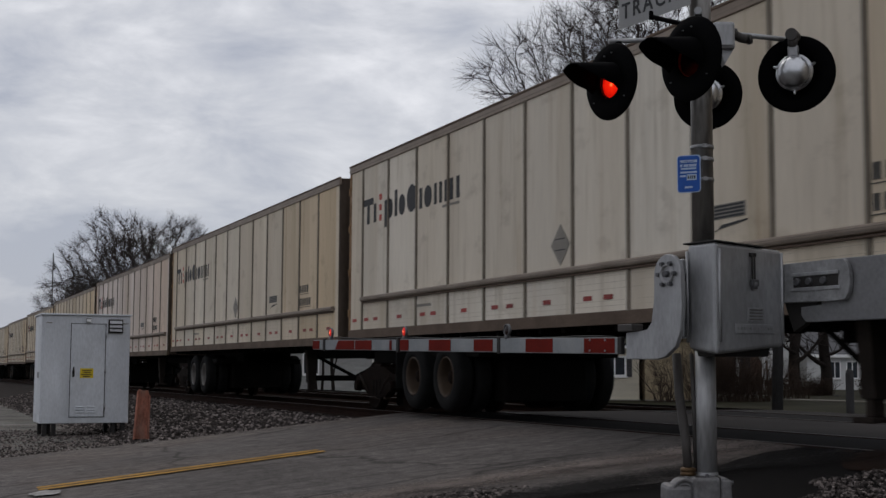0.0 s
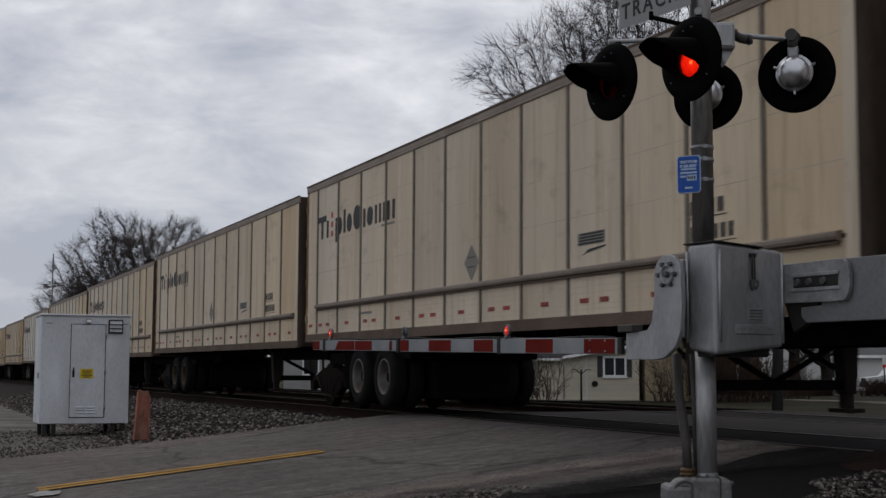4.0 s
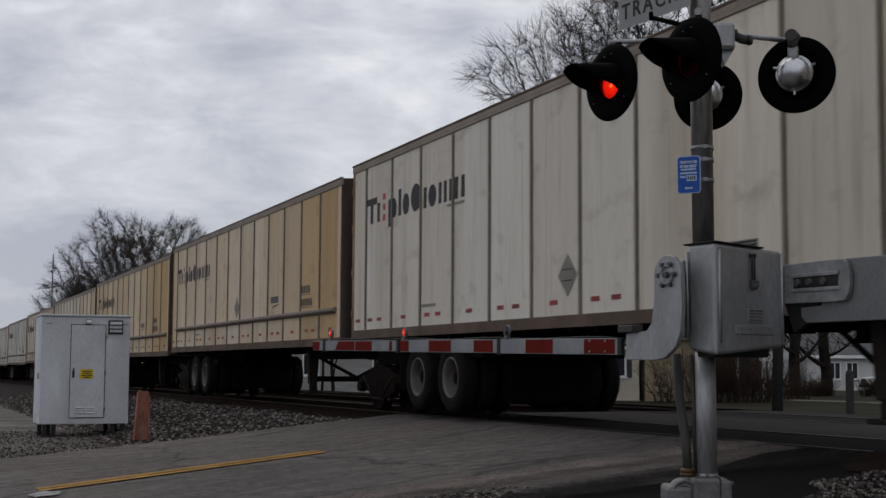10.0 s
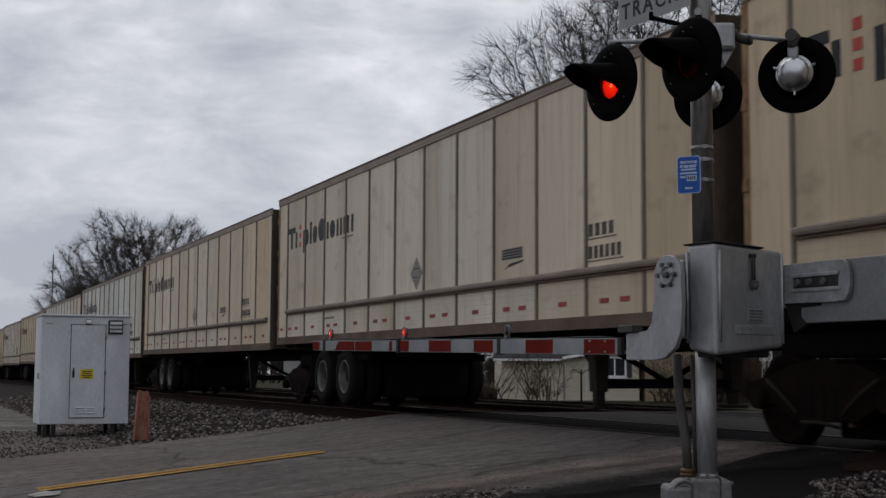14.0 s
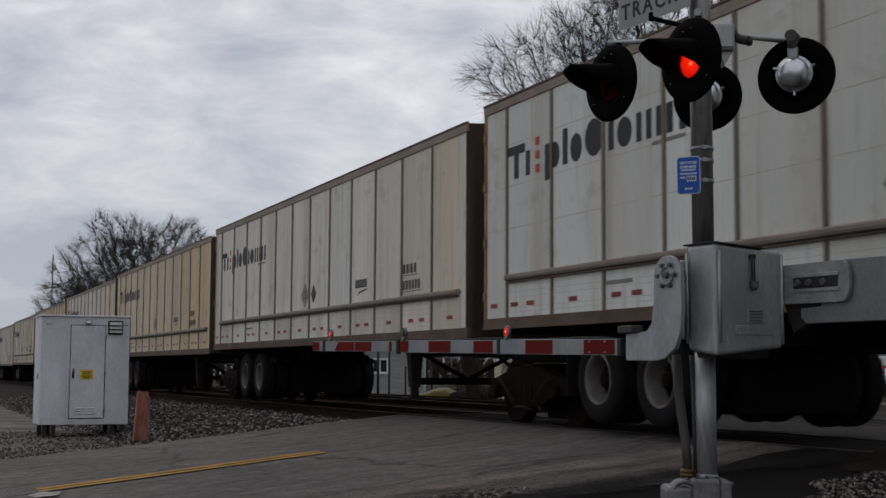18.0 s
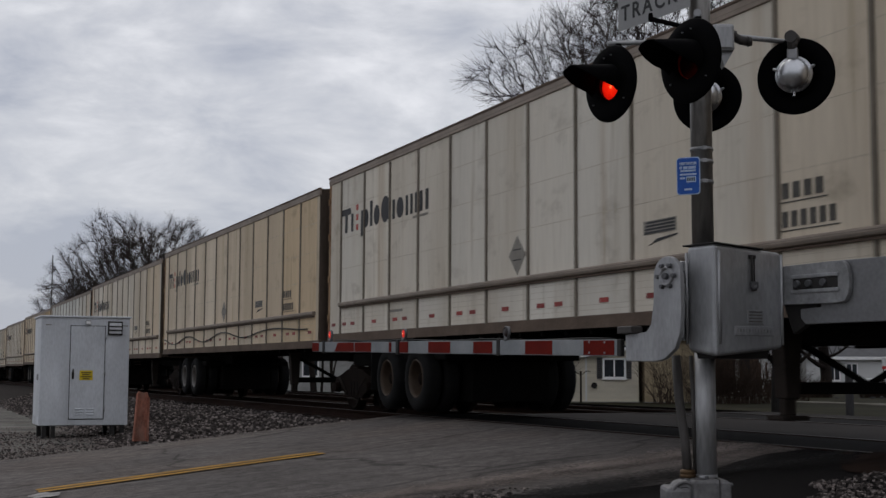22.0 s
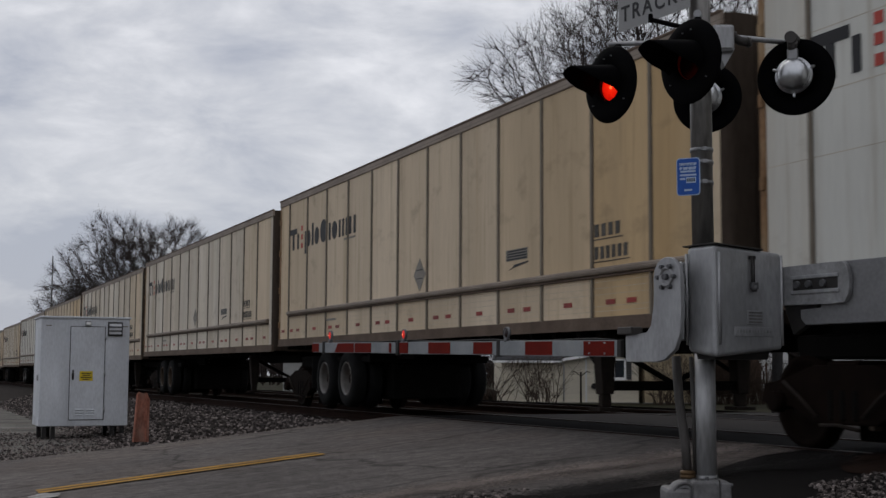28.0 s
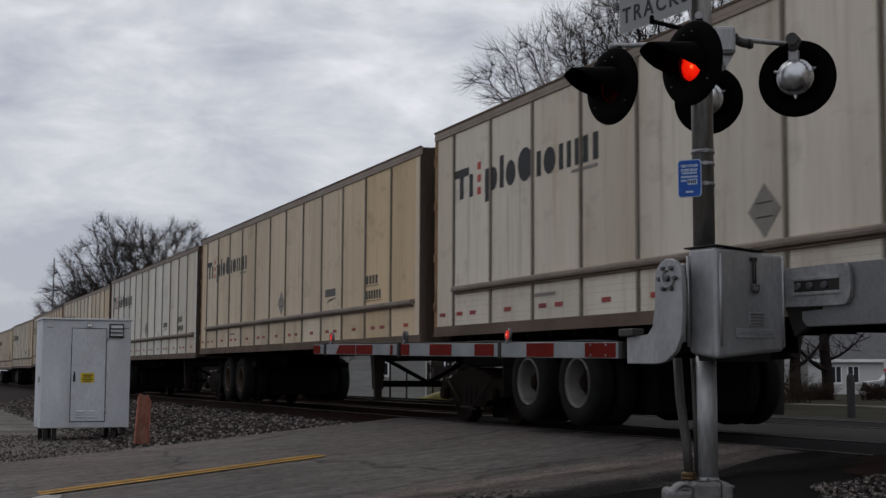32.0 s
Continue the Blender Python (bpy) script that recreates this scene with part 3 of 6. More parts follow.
def dust_material(name, base, centre, half):
    """Thin dust that lies in a ragged band along a line of constant y and lets the ground show through."""
    m = material(name, base, 0.95, spec=0.05, vary=0.4, scale=3, fine=60)
    n, l = m.node_tree.nodes, m.node_tree.links
    tc, sp = n.new("ShaderNodeTexCoord"), n.new("ShaderNodeSeparateXYZ")
    l.new(tc.outputs["Object"], sp.inputs[0])
    off = n.new("ShaderNodeMath")
    off.operation, off.inputs[1].default_value = "SUBTRACT", centre
    l.new(sp.outputs["Y"], off.inputs[0])
    ab = n.new("ShaderNodeMath")
    ab.operation = "ABSOLUTE"
    l.new(off.outputs[0], ab.inputs[0])
    band = n.new("ShaderNodeMapRange")
    band.inputs["From Min"].default_value, band.inputs["From Max"].default_value = 0.0, half
    band.inputs["To Min"].default_value, band.inputs["To Max"].default_value = 0.34, -0.30
    l.new(ab.outputs[0], band.inputs["Value"])
    total = band.outputs[0]
    for size, weight in ((1.3, .9), (26.0, .9)):
        t = n.new("ShaderNodeTexNoise")
        t.inputs["Scale"].default_value, t.inputs["Detail"].default_value = size, 4.0
        l.new(tc.outputs["Object"], t.inputs["Vector"])
        k = n.new("ShaderNodeMath")
        k.operation, k.inputs[1].default_value = "MULTIPLY_ADD", weight
        l.new(t.outputs["Fac"], k.inputs[0])
        l.new(total, k.inputs[2])
        total = k.outputs[0]
    a = n.new("ShaderNodeMapRange")
    a.inputs["From Min"].default_value, a.inputs["From Max"].default_value, a.inputs["To Max"].default_value = 0.80, 1.25, 0.92
    l.new(total, a.inputs["Value"])
    l.new(a.outputs[0], n["Principled BSDF"].inputs["Alpha"])
    return m


# ragged black band that darkens the ground along the apron's edge
structure(road_strip("oil_stain", 4.3, 7.55, 8.6, 10.5, dust_material("black_ragged_band", (0.0105, 0.0098, 0.0095), 9.25, .85), .014, 40, 20),
          "ragged black band along the apron's edge", "oil stain")
structure(road_strip("road_dust", 2.0, 7.55, ROAD_NEAR - .6, ROAD_NEAR + 1.3, dust_material("pale_road_dust", (0.15, 0.126, 0.114), ROAD_NEAR + .42, .7), .019, 40, 12),
          "thin pale dust along the road's edge", "road dust")
# kerb, walk and path beyond the tracks
bm = bm_new()
add_box(bm, 21.5, 21.75, -80, 140, -0.6, -0.29, 0.02)
structure(part("kerb", bm, M_CONCRETE), "pale concrete kerb along the street", "kerb")
bm = bm_new()
add_box(bm, 36.6, 38.4, -80, 57, -0.6, -0.405)
structure(part("pavement", bm, M_PATH), "pale concrete footpath across the lawn", "pavement")


# ---- tracks ----
def railway(x, label, ties):
    top = new("railway_track")
    top.location = (x, 0, RAIL_Z)
    structure(top, label, "track")
    for s in (-1, 1):
        bm = bm_new()
        c = s * GAUGE
        add_prism(bm, [(c - .07, -.17), (c + .07, -.17), (c + .07, -.155), (c + .012, -.13), (c + .012, -.05), (c + .037, -.035), (c + .037, -.004),
                       (c - .037, -.004), (c - .037, -.035), (c - .012, -.05), (c - .012, -.13), (c - .07, -.155)], "y", -40, 330)
        rail = part("rail", bm, M_RAIL, top)
        bm = bm_new()
        add_box(bm, c - .022, c + .022, -40, 330, -.004, .0, 0)
        part("running_surface", bm, M_RAILTOP, rail, "polished rail head")
    tie = mesh_of("tie", add_box(bm_new(), -1.28, 1.28, -.11, .11, -.33, -.16, 0.012), M_TIE)
    for y in ties:
        ob = part("tie", tie, None, top)
        ob.matrix_basis = pose(random.uniform(-.03, .03), y, random.uniform(-.01, .01), 0, 0, random.uniform(-1, 1))
    return top


railway(TRACK_A, "railway track of rusty rails on old timber ties", [21.1 + .52 * i for i in range(110)] + [-12 + .52 * i for i in range(38)])
railway(TRACK_B, "second railway track beside the first", [21.1 + .52 * i for i in range(80)] + [-6 + .52 * i for i in range(25)])


def ballast_height(x):
    if x < 6.7:
        return -0.62 + 0.52 * sstep(3.4, 6.7, x)
    return -0.10 if x < 14.2 else -0.10 - 0.38 * sstep(14.2, 15.6, x)


xs = steps((3.6, 6.8, 16), (6.8, 14.2, 14), (14.2, 15.6, 6))
for y0, y1, n in ((ROAD_FAR + .02, 60, 80), (60, 400, 30)):
    structure(grid("ballast_bed", xs, steps((y0, y1, n)), lambda x, y: ballast_height(x) + .03 * noise.noise((x * 2, y * 2, 0)), M_BALLAST), "dark crushed-stone ballast bed", "ballast")
structure(grid("ballast_bed", steps((5.0, 14.2, 24), (14.2, 15.6, 4)), steps((-60, 0, 10), (0, 7.3, 20)),
               lambda x, y: max(ballast_height(x), road_height(x) - 0.02 if x < 9 else -9) + .03 * noise.noise((x * 2, y * 2, 0)), M_BALLAST), "dark crushed-stone ballast bed", "ballast")


def stones(name, spots, label, mat=None):
    """Loose broken stones, each a rough little solid."""
    v, f = [], []
    rng = np.random.default_rng(len(spots))
    base = np.array([(1, 0, 0), (-1, 0, 0), (0, 1, 0), (0, -1, 0), (0, 0, 1), (0, 0, -1)], float)
    tris = np.array([(0, 2, 4), (2, 1, 4), (1, 3, 4), (3, 0, 4), (2, 0, 5), (1, 2, 5), (3, 1, 5), (0, 3, 5)])
    allv, allf = [], []
    for i, (x, y, z, s) in enumerate(spots):
        q, _ = np.linalg.qr(rng.normal(size=(3, 3)))
        p = (base * rng.uniform(.55, 1.15, (6, 1)) * s) @ q * np.array((1, 1, .75)) + (x, y, z + s * .3)
        allv.append(p)
        allf.append(tris + 6 * i)
    ob = raw(name, np.concatenate(allv).tolist(), np.concatenate(allf).tolist(), mat or M_STONE)
    return tagged(ob, label, "gravel", kind="stuff")


rng = random.Random(4)
spots = []
for i in range(15000):
    y = ROAD_FAR + .1 + 45 * rng.random() ** 1.7
    x = rng.uniform(3.5, 7.5)
    spots.append((x, y, ballast_height(x), rng.uniform(.022, .058)))
stones("ballast_stones", spots, "loose grey and brown ballast stones beside the track")
spots = []
for i in range(11000):
    y, x = rng.uniform(3.5, 8.9), rng.uniform(4.4, 6.95)
    if y > min(6.85 + .85 * (x - 4.9), 8.05) + .35 * noise.noise((x * 2, y * 2, 0)):
        continue
    spots.append((x, y, max(ballast_height(x), road_height(x)) - .004, rng.uniform(.010, .027)))
for i in range(900):
    a, rr = rng.uniform(0, 6.28), rng.random() ** .7
    x, y = 4.0 + .8 * rr * math.cos(a), 9.9 + .33 * rr * math.sin(a)
    spots.append((x, y, road_height(x) - .01, rng.uniform(.008, .028)))
for i in range(9000):
    x, y = rng.uniform(-.5, 4.6), ROAD_FAR + .1 + 11 * rng.random() ** 1.4
    if noise.noise((x * .9, y * .7, 8.0)) > rng.uniform(-.6, .35) - .25 * (x > 2.2):
        spots.append((x, y, ground_height(x, y), rng.uniform(.012, .034)))
stones("gravel_stones", spots, "loose gravel along the road's edges")
spots = []
for i in range(30000):
    x = 2.6 + 5.0 * rng.random()
    y = ROAD_NEAR + .40 + rng.gauss(0, .20) + .25 * sstep(6.2, 7.6, x)
    if noise.noise((x * 2.2, y * 3.0, 5.0)) < rng.uniform(-.5, .25):
        continue
    spots.append((x, y, road_height(x) - .001, rng.uniform(.003, .009)))
for i in range(26000):
    x, y = rng.uniform(-2.5, 4.4), ROAD_FAR + .05 + 14 * rng.random() ** 1.2
    if noise.noise((x * 1.3, y * .9, 2.0)) > rng.uniform(-.45, .5):
        spots.append((x, y, ground_height(x, y) - .002, rng.uniform(.007, .022)))
stones("road_grit", spots, "fine pale grit along the road's edges", M_GRIT)

# ---- the train ----
PITCH_M, LENGTH, TILT = 16.5, 15.98, 0.33
FIRST, LAST = -2, 27
SIDE = -1.30
JOINTS = [0.72 + 1.2626 * i for i in range(13)]
SLABS = [(0.09, JOINTS[0])] + list(zip(JOINTS, JOINTS[1:]))
RUB_LOW, RUB_TOP, BOT_LOW, BOT_TOP, ROOF_LOW, ROOF = 1.905, 2.005, 1.312, 1.456, 4.155, 4.29
WHITE_SIDE, TAN_SIDE = (0.645, 0.635, 0.590), (0.590, 0.462, 0.312)
TONES = {-2: .5, -1: .5, 0: .38, 1: .48, 2: .2, 3: .6, 4: .6, 5: .52, 6: .48, 7: .25, 8: .72, 9: .85, 10: .42, 11: .5, 12: .0, 13: .05,
         14: .70, 15: .3, 16: .68, 17: .38, 18: .05, 19: .76, 20: .38, 21: .38, 22: .70, 23: .02, 24: .5, 25: .6, 26: .4, 27: .6}
CASTS = {2: (1.03, .955, .98), 15: (.985, .995, 1.0), 12: (.97, 1.0, 1.02), 18: (.97, 1.0, 1.02)}     # a pinkish trailer and cooler ones
SHIFTS = {8: .06, 9: .11}


def travelled(t):
    """Metres that the train has rolled by t seconds; it slows gently."""
    return 11.77955 * t - 0.011665 * t ** 2 - 0.00118076 * t ** 3 + 2.30427e-5 * t ** 4


def lay(u0, u1, z0, z1, out, depth, bevel=0.0):
    """A flat piece on the trailer's near side: from u0 to u1 metres before its rear end."""
    return add_box(bm_new(), SIDE - out, SIDE - out + depth, -u1, -u0, z0, z1, bevel)


def tyre_mesh():
    bm = bm_new()
    m = Matrix.Rotation(radians(90), 4, "Y")
    add_lathe(bm, [(.29, -.115), (.34, -.135), (.44, -.13), (.485, -.10), (.50, -.06), (.495, -.03), (.50, 0), (.495, .03), (.50, .06), (.485, .10), (.44, .13), (.34, .135), (.29, .115)], 28, m, True)
    return bm


def rim_mesh(outer):
    """A deep dished rim; the outer wheel of a pair has its disc far inside."""
    bm = bm_new()
    m = Matrix.Rotation(radians(-90 if outer else 90), 4, "Y")
    add_lathe(bm, [(.295, .112), (.285, .128), (.27, .120), (.262, .07), (.25, -.05), (.235, -.085)], 28, m)
    add_lathe(bm, [(.29, .112), (.29, -.115)], 24, m)
    return bm


def hub_mesh(outer):
    bm = bm_new()
    m = Matrix.Rotation(radians(-90 if outer else 90), 4, "Y")
    add_lathe(bm, [(.24, -.085), (.17, -.06), (.13, -.075), (.105, -.03), (.095, .04), (.05, .055), (0, .055)], 20, m)
    for k in range(8):
        a = 2 * math.pi * k / 8
        add_tube(bm, m @ Vector((.15 * math.cos(a), .15 * math.sin(a), -.07)), m @ Vector((.15 * math.cos(a), .15 * math.sin(a), -.03)), .016, .012, 6)
    return bm


OUT = 0.022
meshes = {}
for i, (a, b) in enumerate(SLABS):
    g0, g1 = (0.0 if i == 0 else .028), .028
    meshes["upper", i] = mesh_of("side_panel", lay(a + g0, b - g1, RUB_TOP - .03, ROOF_LOW + .02, .012, .012, .004), M_PANEL)
    meshes["lower", i] = mesh_of("skirt_panel", lay(a + g0, b - g1, BOT_TOP - .02, RUB_LOW + .03, .012, .012, .004), M_PANEL)
    meshes["tall", i] = mesh_of("side_panel", lay(a + g0, b - g1, BOT_TOP - .02, ROOF_LOW + .02, .012, .012, .004), M_PANEL)
meshes["cross"] = mesh_of("crossmember", add_box(bm_new(), -1.24, 1.24, -.04, .04, 1.25, BOT_LOW + .02), M_UNDER)
meshes["rib"] = mesh_of("rib", add_box(bm_new(), SIDE - .034, SIDE - .002, -.022, .022, BOT_TOP - .01, ROOF_LOW + .01), M_RIB)
meshes["tape"] = mesh_of("reflector", add_box(bm_new(), -.003, .003, -.10, .10, -.027, .027), M_REFLECT)
meshes["tyre"] = mesh_of("tyre", tyre_mesh(), M_TYRE)
meshes["rim_pale"] = mesh_of("rim", rim_mesh(True), M_RIM_PALE)
meshes["rim_tan"] = mesh_of("rim", rim_mesh(True), M_RIM_TAN)
meshes["hub"] = mesh_of("hub", hub_mesh(True), M_BOGIE)
meshes["rim_in"] = mesh_of("rim", rim_mesh(False), M_RIM_TAN)
SLAB_OF = {meshes[kind, i].name: i for kind in ("upper", "lower", "tall") for i in range(len(SLABS))}
TAPES = [.31, .93, 1.39, 2.51, 3.51, 3.94, 5.08, 6.11, 6.57, 7.62, 8.64, 9.11, 10.2, 11.2, 11.66, 12.75, 13.75, 14.2, 15.3]


def logo(parent):
    """The owner's mark, as a row of plain upright bars, rounded spots and small red squares."""
    lo, x, hi, o = 3.20, 3.51, 3.62, .019

    def spot(u, w, z0, z1):
        n, c, h = 14, (z0 + z1) / 2, (z1 - z0) / 2
        outline = [(-(u + w / 2 * (1 + math.cos(2 * math.pi * i / n))), c + h * math.sin(2 * math.pi * i / n)) for i in range(n)]
        part("logo_spot", add_prism(bm_new(), outline, "x", SIDE - o, SIDE - o + .005), M_LOGO, parent)

    for u, w, z0, z1 in ((.93, .125, lo, hi), (1.27, .11, lo, x), (1.80, .115, lo - .13, x), (2.27, .115, lo, hi), (3.36, .11, lo, x),
                         (3.96, .10, lo, x), (4.16, .10, lo, x), (4.36, .10, lo, x), (4.56, .115, lo, x), (4.80, .115, lo, x)):
        part("logo_bar", lay(u, u + w, z0, z1, o, .005), M_LOGO, parent)
    for u, w, z0, z1 in ((1.93, .25, lo - .005, x), (2.46, .28, lo - .01, x + .01), (2.82, .42, lo - .01, hi), (3.55, .31, lo - .01, x + .01)):
        spot(u, w, z0, z1)
    part("logo_bar", lay(.74, 1.24, hi - .11, hi, o + .001, .005), M_LOGO, parent)
    for z in (3.25, 3.42, 3.59):
        part("logo_dot", lay(1.54, 1.65, z - .05, z + .05, o, .005), M_LOGO_RED, parent, "small red square")
    part("small_print", lay(4.28, 4.90, 3.12, 3.155, o, .005), M_MARK, parent)


def trailer(tone, tan_rims, second=0.0, rub=True):
    top = new("rail_trailer")
    # side skin, frame and ends
    part("wall_core", add_box(bm_new(), SIDE, SIDE + .05, -15.90, -.02, BOT_LOW + .02, ROOF - .03), M_JOINT, top, "dark recessed panel joints")
    for i in range(len(SLABS)):
        if rub and i:
            part("side_panel", meshes["upper", i], None, top)
            part("skirt_panel", meshes["lower", i], None, top)
        else:
            part("side_panel", meshes["tall", i], None, top)
    for u in JOINTS[:-1]:
        part("rib", meshes["rib"], None, top, "dark upright rib").matrix_basis = pose(0, -u, 0)
    part("far_wall", add_box(bm_new(), 1.27, 1.30, -15.9, -.02, BOT_LOW, ROOF - .03), M_PANEL, top)
    bm = bm_new()
    add_prism(bm, [(SIDE + .02, ROOF - .03), (-1.1, ROOF - .002), (0, ROOF + .012), (1.1, ROOF - .002), (1.28, ROOF - .03), (1.28, ROOF - .06), (SIDE + .02, ROOF - .06)], "y", -LENGTH + .05, -.03)
    part("roof", bm, M_TRIM, top, "weathered metal roof")
    bm = lay(.0, 15.93, ROOF_LOW, ROOF, OUT + .01, .05, .012)
    rail = part("top_rail", bm, M_TRIM, top, "dull brown-grey metal top rail")
    part("roof_lip", add_box(bm_new(), SIDE - OUT - .020, SIDE, -15.93, 0, ROOF - .022, ROOF + .008, .004), M_BOTTOM, rail, "dark lip along the roof's edge")
    part("rail_line", lay(.0, 15.93, ROOF_LOW + .045, ROOF_LOW + .053, OUT + .0115, .004), M_RIB, rail)
    bm = lay(.0, 15.95, BOT_LOW, BOT_TOP, OUT + .006, .06, .01)
    add_box(bm, SIDE - OUT - .02, SIDE, -15.95, 0, BOT_LOW, BOT_LOW + .025)
    part("bottom_rail", bm, M_BOTTOM, top, "dirty metal bottom rail")
    bm = bm_new()
    add_prism(bm, [(SIDE - .012, RUB_LOW), (SIDE - .075, RUB_LOW + .02), (SIDE - .085, RUB_LOW + .05), (SIDE - .075, RUB_TOP - .015), (SIDE - .012, RUB_TOP)], "y", -15.65, -.76)
    if rub:
        rail = part("rub_rail", bm, M_TRIM, top, "ribbed grey rub rail along the side")
        for z in (1.938, 1.967):
            part("rub_groove", lay(.77, 15.64, z, z + .005, .0860, .006), M_RIB, rail)
        # a dark strip stands in for the rub rail's shadow line
        part("rub_shadow_gap", lay(.78, 15.63, RUB_LOW - .016, RUB_LOW + .004, .05, .04), M_BOTTOM, rail, "dark strip drawn as the shade under the rub rail")
    else:
        bm.free()
    bm = lay(-.005, .09, BOT_LOW, ROOF, OUT, .09, .012)
    for z in (1.75, 2.45, 3.2, 3.85):
        add_box(bm, SIDE - OUT - .02, SIDE - OUT, -.075, -.01, z - .06, z + .06, .006)
    part("rear_frame", bm, M_RUST, top, "rusty rear corner post with hinges")
    for s in (-1, 1):
        bm = add_box(bm_new(), min(.02 * s, 1.2 * s), max(.02 * s, 1.2 * s), -.03, .015, BOT_LOW + .1, ROOF - .1, .01)
        part("rear_door", bm, M_PANEL, top)
    bm = bm_new()
    n = 8
    outline = [(SIDE - .012, -15.87)] + [(SIDE - .012 + .10 * (1 - math.cos(a)), -15.87 - .11 * math.sin(a)) for a in [radians(90 * i / n) for i in range(1, n + 1)]]
    outline += [(-1.0, -LENGTH - .01), (-1.0, -15.87)]
    add_prism(bm, outline, "z", BOT_LOW + .02, ROOF - .02)
    part("front_corner", bm, M_FRONT, top, "rounded brown front corner, darkened for the gap's shade")
    part("front_wall", add_box(bm_new(), -1.0, 1.26, -LENGTH, -15.93, BOT_LOW, ROOF - .02, .02), M_FRONT, top, "brown front wall, darkened for the gap's shade")
    part("corner_strip", lay(15.70, 15.86, BOT_TOP, ROOF_LOW, .017, .012, .003), M_PANEL, top, "paler front corner strip")
    # marks on the side
    for u in TAPES:
        part("reflector", meshes["tape"], None, top).matrix_basis = pose(SIDE - .0155, -u, 1.615)
    logo(top)
    if rub:
        for z in (1.515, 1.57, 1.70, 1.77, 1.84):
            part("skirt_groove", lay(.76, 15.62, z, z + .004, .0130, .004), M_GROOVE, top)
    low = 0.0 if rub else -.36                        # trailers without a rub rail carry their marks lower
    for u, h, mat in ((7.98, .245, M_MARK),) + (((7.98 + second, .17, M_PRINT),) if second else ()):
        z = 2.275 + low
        bm = add_prism(bm_new(), [(-u, z - h), (-u + h, z), (-u, z + h), (-u - h, z)], "x", SIDE - .018, SIDE - .012)
        sign = part("placard", bm, mat, top, "faded diamond placard" if mat == M_MARK else "small dark diamond placard")
        for k in (-.065, .065):
            part("placard_line", lay(u - h / 2, u + h / 2, z + k, z + k + .012, .021, .004), M_LOGO, sign)
    block = part("mark_block", lay(11.05, 11.68, 2.245 + low, 2.385 + low, .0165, .004), M_MARK, top, "small dark mark of thin lines")
    for k in range(4):
        part("mark_line", lay(11.07 + .015 * k, 11.66, 2.252 + low + .034 * k, 2.272 + low + .034 * k, .019, .004), M_BARS_DARK, block)
    bm = add_prism(bm_new(), [(-a, b + low) for a, b in ((11.14, 2.13), (11.2, 2.135), (11.3, 2.19), (11.70, 2.215), (11.70, 2.20), (11.24, 2.15))], "x", SIDE - .018, SIDE - .013)
    part("mark_swoosh", bm, M_BARS_DARK, top)
    for count, pitch, z0, z1 in ((4, .155, 2.345 + low, 2.485 + low), (6, .128, 2.095 + low, 2.235 + low)):
        for k in range(count):
            u = 13.40 + pitch * k
            part("mark_bar", lay(u, u + pitch * .62, z0, z1, .018, .005), M_PRINT, top)
        part("mark_line", lay(13.38, 13.40 + count * pitch, z0 - .035, z0 - .025, .018, .005), M_PRINT, top)
    part("small_print", lay(3.2, 3.85, 1.73, 1.77, .018, .005), M_MARK, top)
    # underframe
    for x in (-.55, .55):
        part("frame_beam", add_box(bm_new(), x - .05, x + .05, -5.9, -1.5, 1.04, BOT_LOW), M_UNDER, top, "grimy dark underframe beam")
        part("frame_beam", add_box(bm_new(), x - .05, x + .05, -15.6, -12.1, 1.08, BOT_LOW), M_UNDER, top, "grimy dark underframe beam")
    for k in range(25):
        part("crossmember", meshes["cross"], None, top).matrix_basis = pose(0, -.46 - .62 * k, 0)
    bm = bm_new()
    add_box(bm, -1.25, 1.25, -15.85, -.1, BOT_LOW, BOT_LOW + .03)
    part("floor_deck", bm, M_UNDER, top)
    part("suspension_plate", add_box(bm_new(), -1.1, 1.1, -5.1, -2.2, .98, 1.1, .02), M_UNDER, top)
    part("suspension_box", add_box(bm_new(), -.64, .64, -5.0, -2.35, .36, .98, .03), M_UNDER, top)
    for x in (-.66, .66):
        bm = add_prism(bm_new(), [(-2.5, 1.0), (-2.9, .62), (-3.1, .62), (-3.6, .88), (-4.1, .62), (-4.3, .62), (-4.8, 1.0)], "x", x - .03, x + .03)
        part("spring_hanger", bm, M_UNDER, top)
    rim = meshes["rim_tan" if tan_rims else "rim_pale"]
    for u in (2.95, 4.25):
        axle = part("axle", add_tube(bm_new(), (-1.0, -u, .70), (1.0, -u, .70), .065), M_UNDER, top)
        for x, outer in ((-1.12, True), (-.82, False), (.82, True), (1.12, False)):
            w = part("tyre", meshes["tyre"], None, axle, "worn black tyre")
            w.matrix_basis = pose(x, -u, .70)
            w = part("rim", rim if outer and x < 0 else meshes["rim_in"], None, axle, "dull painted wheel rim")
            w.matrix_basis = pose(x, -u, .70)
            if outer and x < 0:
                part("hub", meshes["hub"], None, axle, "dark wheel hub with nuts").matrix_basis = pose(x, -u, .70)
    for s in (-1, 1):
        part("mud_flap", add_box(bm_new(), s * .97 - .3, s * .97 + .3, -2.28, -2.26, .5, 1.1), M_TYRE, top)
        x = s * .92
        bm = add_prism(bm_new(), [(x - .12, 1.34), (x - .10, 1.05), (x - .075, .60), (x + .075, .60), (x + .10, 1.05), (x + .12, 1.34)], "y", -12.99, -12.81, .012)
        leg = part("landing_leg", bm, M_LEG, top, "grimy brown landing leg")
        part("inner_leg", add_box(bm_new(), x - .06, x + .06, -12.95, -12.85, .45, .62, .01), M_LEG, leg)
